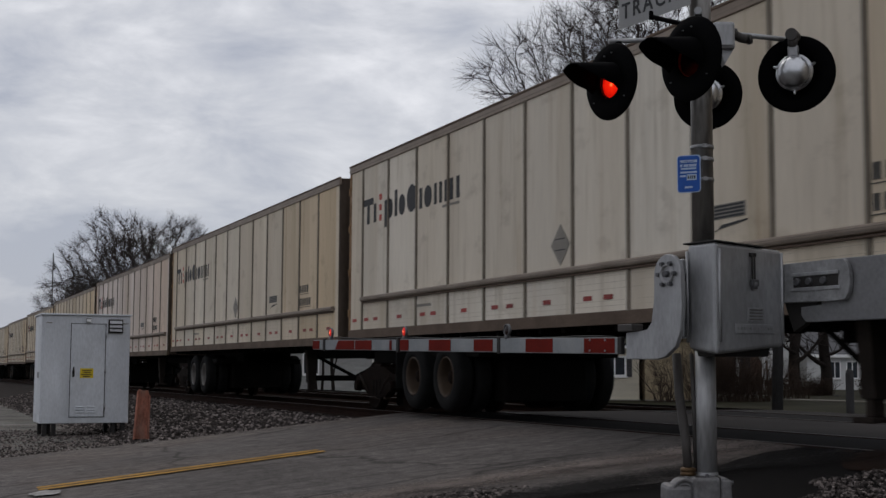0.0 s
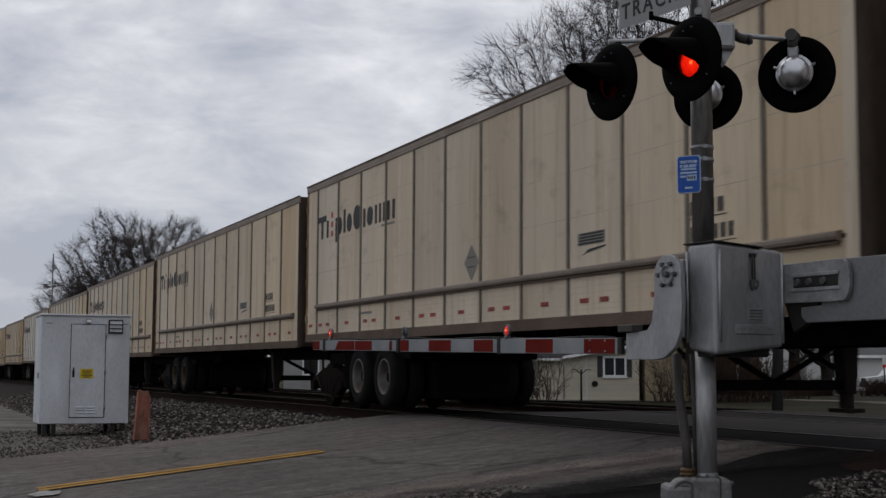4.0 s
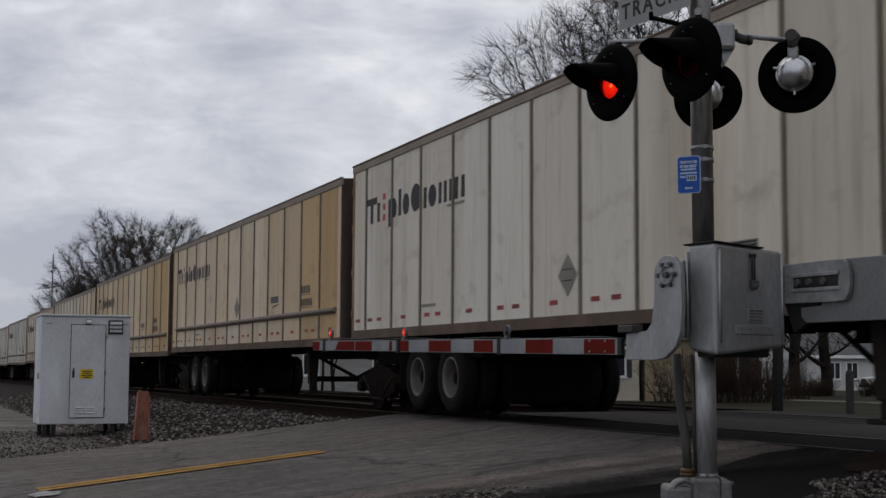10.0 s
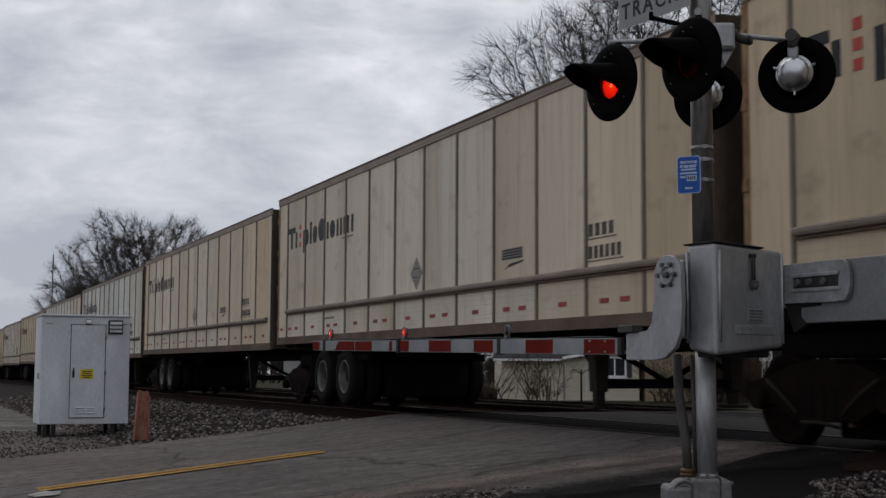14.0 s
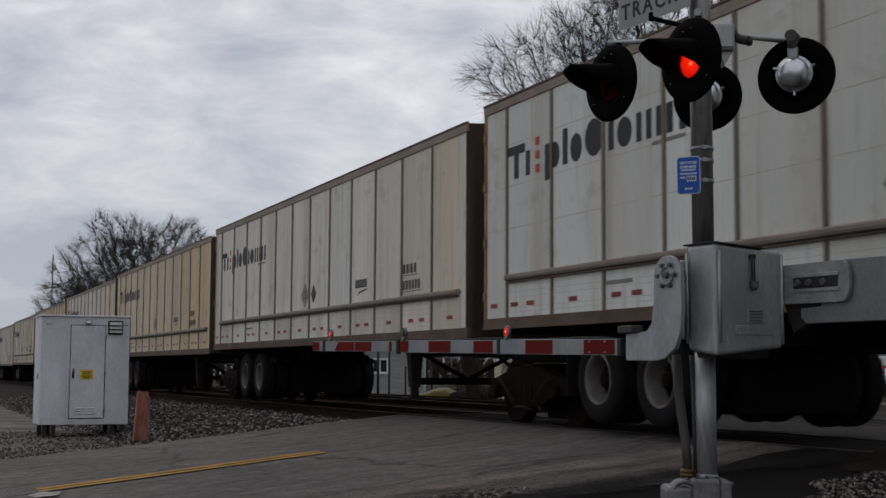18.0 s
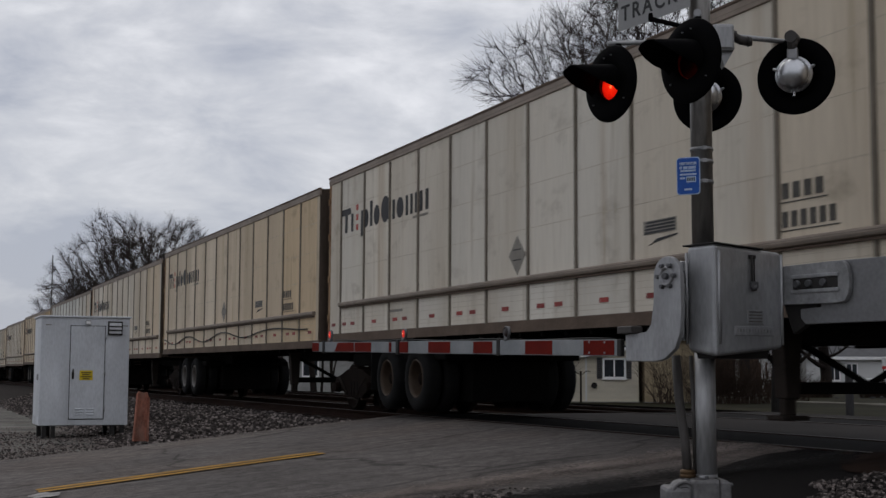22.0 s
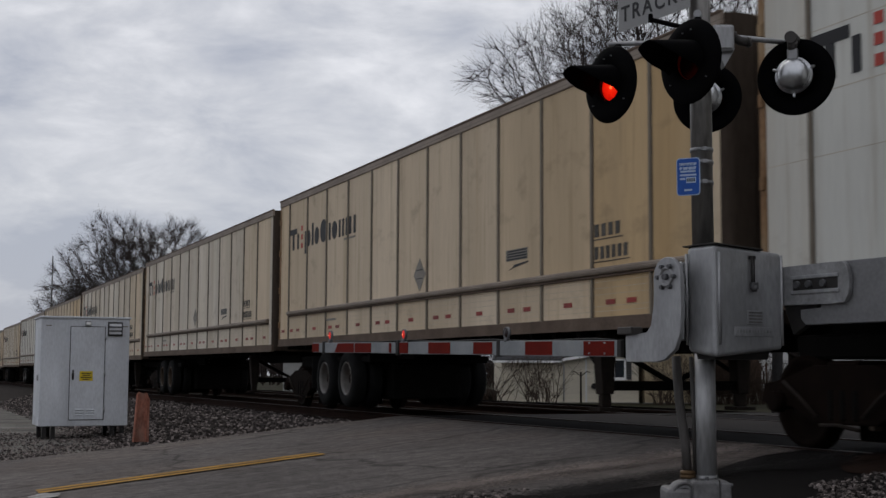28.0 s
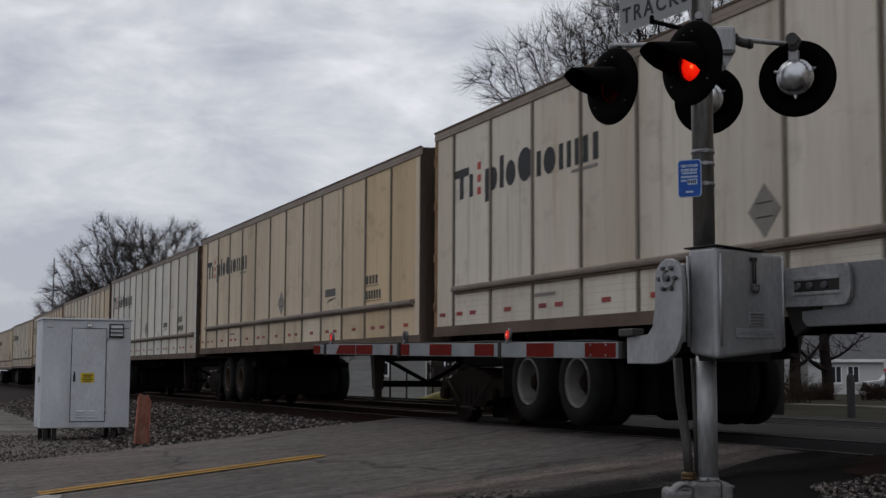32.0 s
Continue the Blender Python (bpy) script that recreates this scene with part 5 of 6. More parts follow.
for k in range(6):
    a = radians(60 * k)
    c = (.075 * math.cos(a), .022, 1.365 + .075 * math.sin(a))
    part("bolt", add_tube(bm_new(), c, (c[0], .045, c[2]), .017, .014, 6), M_BOLT, sp)
bm = add_tube(bm_new(), (0, .02, 1.365), (0, .05, 1.365), .022, .018, 14)
add_tube(bm, (0, -.70, 1.365), (0, .02, 1.365), .045, .045, 14)
part("shaft", bm, M_BOLT, sp, "dark drive shaft")
# counterweight side
cw_frame = along(.52, -.03)
bm = bm_new()
pts = [(.05, 1.19), (-.42, 1.185)] + [(-.50 - .06 * math.sin(radians(a)), 1.315 - .13 * math.cos(radians(a))) for a in range(10, 171, 20)] + [(-.42, 1.445), (.05, 1.44)]
add_prism(bm, pts, "y", -.01, .025, .005)
cw = part("weight_bracket", bm, M_BRACKET, gate, "slotted cast counterweight bracket")
cw.matrix_basis = cw_frame
part("slot", add_box(bm_new(), -.47, -.10, .024, .0275, 1.275, 1.355), M_STEEL_DARK, cw)
for z in (1.268, 1.362):
    part("slot_rail", add_box(bm_new(), -.48, -.09, .02, .036, z - .012, z + .012, .004), M_ALU, cw)
for x in (-.14, -.24, -.36):
    part("bolt", add_tube(bm_new(), (x, .02, 1.315), (x, .05, 1.315), .028, .022, 8), M_BOLT, cw)
bm = bm_new()
add_prism(bm, [(-.16, 1.06), (-1.5, 1.06), (-1.5, 1.45), (-.30, 1.45), (-.30, 1.16), (-.12, 1.16), (-.12, 1.10)], "y", -.06, -.015, .006)
part("counterweight", bm, M_PLATE, cw, "grey steel counterweight plates")
bm = bm_new()
add_prism(bm, [(.10, 1.25), (-.28, 1.25), (-.10, 1.05), (.0, 1.0)], "y", -.12, -.07, .006)
part("weight_arm", bm, M_STEEL_DARK, cw)
part("bolt", add_tube(bm_new(), (-.88, -.015, 1.34), (-.88, .0, 1.34), .02, .02, 8), M_BOLT, cw)
# the arm
RISE = math.degrees(math.atan(.0175))
arm_frame = pose(-.543, .33, .917, 0, 0, ARM_TURN) @ pose(0, 0, 0, 0, -RISE, 0)
bm = bm_new()
add_box(bm, -.04, 1.42, -.02, .0, -.056, .056, .004)
arm = part("gate_arm", bm, M_WHITE_SHEET, gate, "red and white striped gate arm")
arm.matrix_basis = arm_frame
for a, b, h in ((1.43, 2.955, .053), (3.03, 4.42, .048), (4.45, 4.685, .046)):
    part("arm_section", add_box(bm_new(), a, b, -.018, -.002, -h, h, .004), M_WHITE_SHEET, arm)
for a, b, h in ((0, .34, .05), (.71, 1.05, .05), (1.497, 1.766, .046), (2.117, 2.461, .046), (2.805, 2.95, .046), (3.10, 3.14, .042), (3.474, 3.79, .042), (4.54, 4.683, .04)):
    part("stripe", add_box(bm_new(), a, b, -.0015, .0025, -h, h), M_RED_SHEET, arm, "red reflective stripe")
bm = add_prism(bm_new(), [(3.81, -.042), (4.20, -.042), (4.13, .042), (3.81, .042)], "y", -.0015, .0025)
part("stripe", bm, M_RED_SHEET, arm, "red reflective stripe")
for x, h in ((-.055, .058), (1.41, .066), (2.99, .064), (4.435, .06)):
    bm = add_box(bm_new(), x - .02, x + .02, -.026, .008, -h, h, .004)
    part("arm_joint", bm, M_STEEL_DARK, arm, "dark steel arm joint")
for x in (.10, .27):
    for z in (-.035, .038):
        part("bolt", add_tube(bm_new(), (x, 0, z), (x, .01, z), .008, .007, 6), M_GALV, arm)
arm_wire = [(x, -.01 , .06 + .006 * math.sin(x * 5)) for x in [i * .15 for i in range(29)]]
part("lamp_cable", add_path(bm_new(), arm_wire, .006, 6), M_CABLE, arm)
for x, side in ((1.31, "right"), (2.89, "left"), (4.31, None)):
    m = pose(x, -.01, .116, 0, 0, -6)
    face = m @ Matrix.Rotation(radians(-90), 4, "X")
    bm = add_box(bm_new(), x - .02, x + .02, -.03, .01, .05, .075, .006)
    add_lathe(bm, [(.040, -.013), (.046, -.010), (.046, .010), (.040, .013)], 24, face, True)
    lamp = part("arm_lamp", bm, M_RIM_DARK, arm, "round warning lamp on the arm")
    lamp_plate(gate, arm_frame @ face, .039, side, "arm_lamp_lens", 0.0, .016)

# ---- signal cabinet and marker ----
cab = thing("signal_cabinet", pose(2.58, 28.42, 0), "grey painted metal signal cabinet on short legs", "cabinet")
W, DEEP, Z0, Z1 = 1.80, 1.35, -.335, 1.90
part("body", add_box(bm_new(), 0, W, 0, DEEP, Z0, Z1, .012), M_CABINET, cab)
bm = add_box(bm_new(), -.03, W + .03, -.04, DEEP + .03, Z1, Z1 + .035, .008)
part("roof_cap", bm, M_CABINET, cab, "slightly overhanging grey roof cap")
door = part("door", add_box(bm_new(), .60, 1.29, -.018, .006, -.20, 1.72, .006), M_CABINET, cab)
for x0, x1, z0, z1 in ((.585, .598, -.215, 1.735), (1.292, 1.305, -.215, 1.735), (.585, 1.305, 1.722, 1.735), (.585, 1.305, -.215, -.202)):
    part("door_seam", add_box(bm_new(), x0, x1, -.006, .003, z0, z1), M_STEEL_DARK, cab)
for z in (.0, .75, 1.5):
    part("hinge", add_tube(bm_new(), (1.30, -.022, z - .05), (1.30, -.022, z + .05), .018, .018, 10), M_GALV, door)
bm = add_box(bm_new(), .635, .68, -.03, -.018, .62, .76, .01)
add_tube(bm, (.658, -.045, .70), (.658, -.045, .83), .013, .013, 8)
add_tube(bm, (.658, -.05, .72), (.658, -.018, .72), .02, .02, 8)
part("handle", bm, M_STEEL_DARK, door, "dark door handle")
lab = part("warning_label", add_box(bm_new(), .79, 1.06, -.023, -.018, .60, .80), M_YELLOW_SIGN, door, "yellow warning label")
for z, w in ((.755, .10), (.715, .08), (.67, .11), (.63, .07)):
    part("print_bar", add_box(bm_new(), .925 - w, .925 + w, -.026, -.023, z - .010, z + .010), M_BARS_DARK, lab)
for x in (.72, .94):
    for k in range(3):
        bm = bm_new()
        add_prism(bm, [(-.018, -.12 + .055 * k), (-.042, -.11 + .055 * k), (-.018, -.085 + .055 * k)], "x", x, x + .165)
        part("louvre", bm, M_CABINET, door)
bm = add_box(bm_new(), .88, .99, -.10, 0, 1.76, 1.85, .015)
lampc = part("door_light", bm, M_GALV, cab, "small light over the door")
part("light_glass", add_box(bm_new(), .89, .98, -.108, -.098, 1.765, 1.82, .01), M_WHITE, lampc)
vent = part("vent_box", add_box(bm_new(), 1.345, 1.645, -.05, 0, 1.54, 1.83, .008), M_STEEL_DARK, cab, "dark framed air vent")
for k in range(3):
    bm = bm_new()
    add_prism(bm, [(-.05, 1.57 + .082 * k), (-.085, 1.575 + .082 * k), (-.05, 1.635 + .082 * k)], "x", 1.37, 1.62)
    part("vent_blade", bm, M_ALU, vent)
for x in (.12, .30, W - .30, W - .10):
    for y in (.1, DEEP - .15):
        part("leg", add_box(bm_new(), x - .045, x + .045, y - .05, y + .05, -.62, Z0, .01), M_STEEL_DARK, cab)
bm = add_box(bm_new(), -.03, 0, .3, .42, .60, .72, .01)
part("side_latch", bm, M_GALV, cab)
part("side_seam", add_box(bm_new(), -.004, .0, .15, 1.2, -.15, 1.7), M_CABINET, cab)
for x in (.15, 1.7):
    part("stencil_bar", add_box(bm_new(), x - .06, x + .06, -.004, 0, 1.73, 1.75), M_MARK, cab)

marker = thing("marker_post", pose(4.05, 24.79, -.50, 0, 1.5, 10), "faded orange plastic buried-cable marker post", "marker post")
bm = bm_new()
add_prism(bm, [(-.14, 0), (.15, 0), (.135, .80), (.10, .90), (.02, .88), (-.06, .915), (-.10, .86)], "y", -.02, .02, .006)
add_prism(bm, [(-.14, 0), (-.11, 0), (-.075, .84), (-.10, .85)], "y", -.06, -.02)
part("post", bm, M_ORANGE, marker)
part("side_rib", add_prism(bm_new(), [(.12, 0), (.15, 0), (.135, .8), (.11, .8)], "y", -.06, -.02), M_ORANGE, marker)

# ---- trees ----
def grow(seed, height, spread, trunk_r, levels=6, fork=3, droop=0.0, first_fork=.22, lean=(0, 0)):
    """Segments (p0, p1, r0, r1) of a bare tree with its foot at the origin."""
    rng = random.Random(seed)
    out = []

    def limb(p, d, length, r, level):
        n = 4 if level < 3 else 3
        pts = [p]
        for i in range(n):
            jit = Vector((rng.gauss(0, 1), rng.gauss(0, 1), rng.gauss(0, .7))) * (.10 + .05 * level)
            up = Vector((0, 0, .10 if level < levels - 2 else -droop))
            d = (d + jit + up).normalized()
            q = p + d * (length / n)
            r1 = r * (1 - .42 * (i + 1) / n) if level else r * (1 - .3 * (i + 1) / n)
            r0 = r * (1 - .42 * i / n) if level else r * (1 - .3 * i / n)
            out.append((p, q, r0, max(r1, .004)))
            p = q
            pts.append(q)
        if level >= levels:
            return
        kids = fork + (1 if rng.random() < .5 else 0) + (2 if level == 0 else 0)
        for k in range(kids):
            at = 1.0 if k < 2 else rng.uniform(.35, .95)
            i = min(n - 1, int(at * n))
            base = pts[i].lerp(pts[i + 1], at * n - i) if at < 1 else pts[-1]
            side = Vector((rng.gauss(0, 1), rng.gauss(0, 1), rng.gauss(0, .35)))
            side = (side - d * side.dot(d)).normalized()
            open_up = rng.uniform(.35, .95) * spread
            limb(base, (d + side * open_up).normalized(), length * rng.uniform(.62, .84), r * rng.uniform(.45, .66), level + 1)

    limb(Vector((0, 0, 0)), Vector((lean[0], lean[1], 1)).normalized(), height * first_fork, trunk_r, 0)
    return out


def crown_tree(seed, crown, size, points, trunk_top, step=.45, reach=3.2, kill=.75, tip=.010, twigs=5):
    """Segments of a tree whose limbs grow evenly into a rounded crown: its centre and half sizes are given."""
    rng = np.random.default_rng(seed)
    v = rng.normal(size=(points, 3))
    v /= np.linalg.norm(v, axis=1)[:, None]
    v *= rng.random((points, 1)) ** (1 / 2.2)
    lump = np.array([.82 + .36 * noise.noise(Vector(tuple(q * 1.9)) + Vector((seed, 0, 0))) for q in v])
    goal = v * lump[:, None] * np.array(size) + np.array(crown)
    goal = goal[goal[:, 2] > trunk_top * .75]
    nodes, parent = [np.zeros(3)], [-1]
    lean = np.array((crown[0] * .25, crown[1] * .25, trunk_top))
    for i in range(1, 7):
        nodes.append(lean * i / 6 + rng.normal(size=3) * .04)
        parent.append(i - 1)
    best = np.full(len(goal), 1e9)
    who = np.zeros(len(goal), int)
    fresh = list(range(len(nodes)))
    alive = np.ones(len(goal), bool)
    for turn in range(120):
        for k in fresh:
            d = np.linalg.norm(goal - nodes[k], axis=1)
            m = d < best
            best[m], who[m] = d[m], k
        alive &= best > kill
        use = alive & (best < (reach if turn > 8 else 30))
        if not use.any():
            break
        fresh = []
        for k in np.unique(who[use]):
            if parent.count(int(k)) > 2:
                alive[who == k] = False
                continue
            pull = goal[use & (who == k)] - nodes[k]
            d = (pull / np.linalg.norm(pull, axis=1)[:, None]).sum(axis=0)
            d = d / (np.linalg.norm(d) + 1e-6) + rng.normal(size=3) * .12
            if parent[k] >= 0:
                back = nodes[k] - nodes[parent[k]]
                d = d + .85 * back / (np.linalg.norm(back) + 1e-6)
            nodes.append(nodes[k] + d / np.linalg.norm(d) * step)
            parent.append(int(k))
            fresh.append(len(nodes) - 1)
    area = np.zeros(len(nodes))
    kids = np.zeros(len(nodes), int)
    for k in range(len(nodes) - 1, 0, -1):
        if kids[k] == 0:
            area[k] = tip ** 2.1
        area[parent[k]] += area[k]
        kids[parent[k]] += 1
    rad = area ** (1 / 2.1)
    segs = [(Vector(nodes[parent[k]]), Vector(nodes[k]), float(rad[parent[k]] if rad[parent[k]] < 2.2 * rad[k] else rad[k] * 1.3), float(rad[k])) for k in range(1, len(nodes))]
    mid = np.array(crown)
    for k in range(7, len(nodes)):
        if rad[k] < tip * 3.6:
            along = (nodes[k] - nodes[parent[k]]) / step
            for j in range(twigs if kids[k] else twigs + 3):
                out = nodes[k] - mid
                out /= np.linalg.norm(out) + 1e-6
                p = nodes[k]
                d = out * .35 + along * .6 + rng.normal(size=3) * .42
                for i in range(3):
                    d = d / np.linalg.norm(d)
                    q = p + d * rng.uniform(.22, .50)
                    segs.append((p, q, tip * (.70 - .15 * i), tip * (.55 - .15 * i)))
                    p = q
                    d = d + rng.normal(size=3) * .16 + (0, 0, .06)
    return segs


def round_tree(x, y, label, segs, thin, z=-.5, twig=None):
    top = thing("bare_tree", pose(x, y, z), label, "tree")
    part("trunk", segments_mesh("trunk", [g for g in segs if g[3] > thin], M_BARK, 7), None, top, "dark bark")
    part("crown", segments_mesh("crown", [g for g in segs if g[3] <= thin], twig or M_TWIG, 3), None, top, "fine bare twigs")
    return top


def segments_mesh(name, segs, mat, sides):
    p = np.array([tuple(g[0]) for g in segs])
    q = np.array([tuple(g[1]) for g in segs])
    r = np.array([(g[2], g[3]) for g in segs])
    d = q - p
    d /= np.linalg.norm(d, axis=1)[:, None] + 1e-9
    up = np.where(np.abs(d[:, 2:3]) > .9, np.array([[1.0, 0, 0]]), np.array([[0, 0, 1.0]]))
    u = np.cross(d, up)
    u /= np.linalg.norm(u, axis=1)[:, None] + 1e-9
    w = np.cross(d, u)
    rings = []
    for c, k in ((p, 0), (q, 1)):
        for i in range(sides):
            a = 2 * math.pi * i / sides
            rings.append(c + (u * math.cos(a) + w * math.sin(a)) * r[:, k:k + 1])
    v = np.stack(rings, axis=1).reshape(-1, 3)
    f = np.array([(i, (i + 1) % sides, sides + (i + 1) % sides, sides + i) for i in range(sides)])
    f = (f[None] + (np.arange(len(segs)) * 2 * sides)[:, None, None]).reshape(-1, 4)
    me = bpy.data.meshes.new(name)
    me.from_pydata(v.tolist(), [], f.tolist())
    me.materials.append(mat)
    me.polygons.foreach_set("use_smooth", [True] * len(me.polygons))
    return me


def bare_tree(x, y, seed, height, radius, spread, trunk_r, label, thin=.045, fat=1.0, z=-.5, lows=(), **kw):
    top = thing("bare_tree", pose(x, y, z), label, "tree")
    segs = grow(seed, height, spread, trunk_r, **kw)
    zmax = sorted(q.z for _, q, _, _ in segs)[int(len(segs) * .97)]
    far = sorted(math.hypot(q.x, q.y) for _, q, _, _ in segs)[int(len(segs) * .90)]
    s, w = height / zmax, radius / far
    size = Matrix.Diagonal((w, w, s))
    segs = [(size @ p, size @ q, max(a, .006 * fat), max(b, .005 * fat)) for p, q, a, b in segs]
    for zl, dx, dy, dz, r in lows:                 # low limbs that bend up and fork
        p, d = Vector((0, 0, zl)), Vector((dx, dy, dz * .4))
        for k in range(6):
            q = p + d / 4
            segs.append((p, q, r * (1 - .13 * k), r * (.87 - .13 * k)))
            for j in range(3):
                e = q + Vector((math.sin(5 * k + 2 * j) * .8, math.cos(3 * k + j) * .8, .3 + .5 * math.sin(j + k)))
                segs += [(q, e, .03, .018), (e, e + Vector((math.sin(j * 4 + k) * .6, .2, .5)), .018, .008), (e, e + Vector((math.cos(j * 3 + k) * .6, -.2, -.1)), .018, .008)]
            p, d = q, d + Vector((0, 0, dz * .22))
    part("trunk", segments_mesh("trunk", [g for g in segs if g[2] > thin], M_BARK, 7), None, top, "dark bark")
    part("crown", segments_mesh("crown", [g for g in segs if g[2] <= thin], M_TWIG, 3), None, top, "fine bare twigs")
    return top


round_tree(31.5, 52.0, "large bare deciduous tree with fine twigs behind the train", crown_tree(3, (0, 0, 12.9), (9.9, 9.0, 9.0), 5200, 4.5, step=.4, kill=.55, tip=.0125, twigs=5), .03)
round_tree(20.8, 121.0, "dense bare tree with a broad rounded crown", crown_tree(5, (-.3, .4, 7.6), (10.5, 6.0, 8.9), 5600, 2.6, step=.46, reach=4, kill=.55, tip=.0160, twigs=10), .032, twig=M_TWIG_FAR)
round_tree(15.2, 124.6, "lower bare tree with a spreading crown", crown_tree(9, (0, 0, 6.7), (3.2, 3.0, 3.4), 1300, 2.6, step=.4, kill=.45, tip=.0130, twigs=8), .05, twig=M_TWIG_FAR)
bare_tree(46.7, 62.0, 3, 14, 7, 1.1, .36, "bare street tree with a thick dark trunk", fork=3, levels=5, fat=2, first_fork=.10, lows=((1.9, 1.5, -.5, 2.2, .13), (2.4, -1.4, .3, 1.6, .10)))
bare_tree(50.2, 63.8, 14, 15, 7, 1.1, .38, "bare street tree with a thick dark trunk", fork=3, levels=5, fat=2, first_fork=.11, lows=((1.7, -1.9, .7, 2.4, .16), (2.3, 1.6, -.6, 1.4, .10)))
bare_tree(20.2, 46.6, 17, 9, 3, .9, .30, "bare yard tree with a thick trunk", fork=2, levels=5, fat=3, first_fork=.25)
for k, (x, r) in enumerate(((16.95, .17), (17.45, .07), (18.2, .09))):
    bare_tree(x, 57.0 + k * .6, 61 + k, 6, 1.6, .9, r, "young bare yard tree before a weathered house", fork=3, levels=4, fat=3, first_fork=.2)


def shrub(x, y, seed, height, width, label, stems=26, name="bare_shrub", z=-.5):
    rng = random.Random(seed)
    segs = []
    for k in range(stems):
        p = Vector((rng.uniform(-.3, .3) * width, rng.uniform(-.3, .3), 0))
        d = Vector((rng.gauss(0, .35), rng.gauss(0, .35), 1)).normalized()
        r = rng.uniform(.012, .03)
        for i in range(5):
            q = p + d * height / 5 * rng.uniform(.7, 1.1)
            segs.append((p, q, r, r * .75))
            for j in range(2):
                dd = (d + Vector((rng.gauss(0, .8), rng.gauss(0, .8), rng.gauss(0, .4)))).normalized()
                segs.append((q, q + dd * height * .22, r * .5, .005))
            p, r = q, r * .75
            d = (d + Vector((rng.gauss(0, .22), rng.gauss(0, .22), .02))).normalized()
    top = thing(name, pose(x, y, z), label, "shrub")
    part("bush", segments_mesh("bush", segs, M_BRUSH, 4), None, top)
    return top


shrub(31.6, 47.6, 2, 2.7, 3.6, "tangled bare brown shrub before a brick wing", 110)
shrub(33.2, 47.2, 6, 2.5, 3.0, "tangled bare brown shrub before a brick wing", 90)
shrub(21.0, 46.4, 41, 3.0, 2.2, "thin brown leafless shrub beside the tracks", 16)
shrub(22.6, 45.6, 42, 2.6, 2.0, "thin brown leafless shrub beside the tracks", 12)
shrub(29.4, 47.5, 5, 2.2, 2.2, "thin bare shrub before a cream house", 34)
shrub(25.8, 60.6, 9, 1.1, 2.6, "low tangled shrub before a white house", 45)
shrub(24.2, 49.5, 4, 2.2, 2.0, "bare brown shrub near a house corner", 24)
for k, (x, y) in enumerate(((35.2, 50.8), (36.8, 50.2), (38.6, 51.4))):
    shrub(x, y, 60 + k, 2.2 - .35 * k, 2.6, "brown leafless thicket on the lawn", 36)
for k, (x, y) in enumerate(((49.5, 58.5), (52.3, 57.5), (55.0, 56.2), (46.5, 60.0), (44.0, 61.2), (41.8, 62.0))):
    shrub(x, y, 20 + k, 1.0, 3.2, "low leafless brown hedge bush", 190)


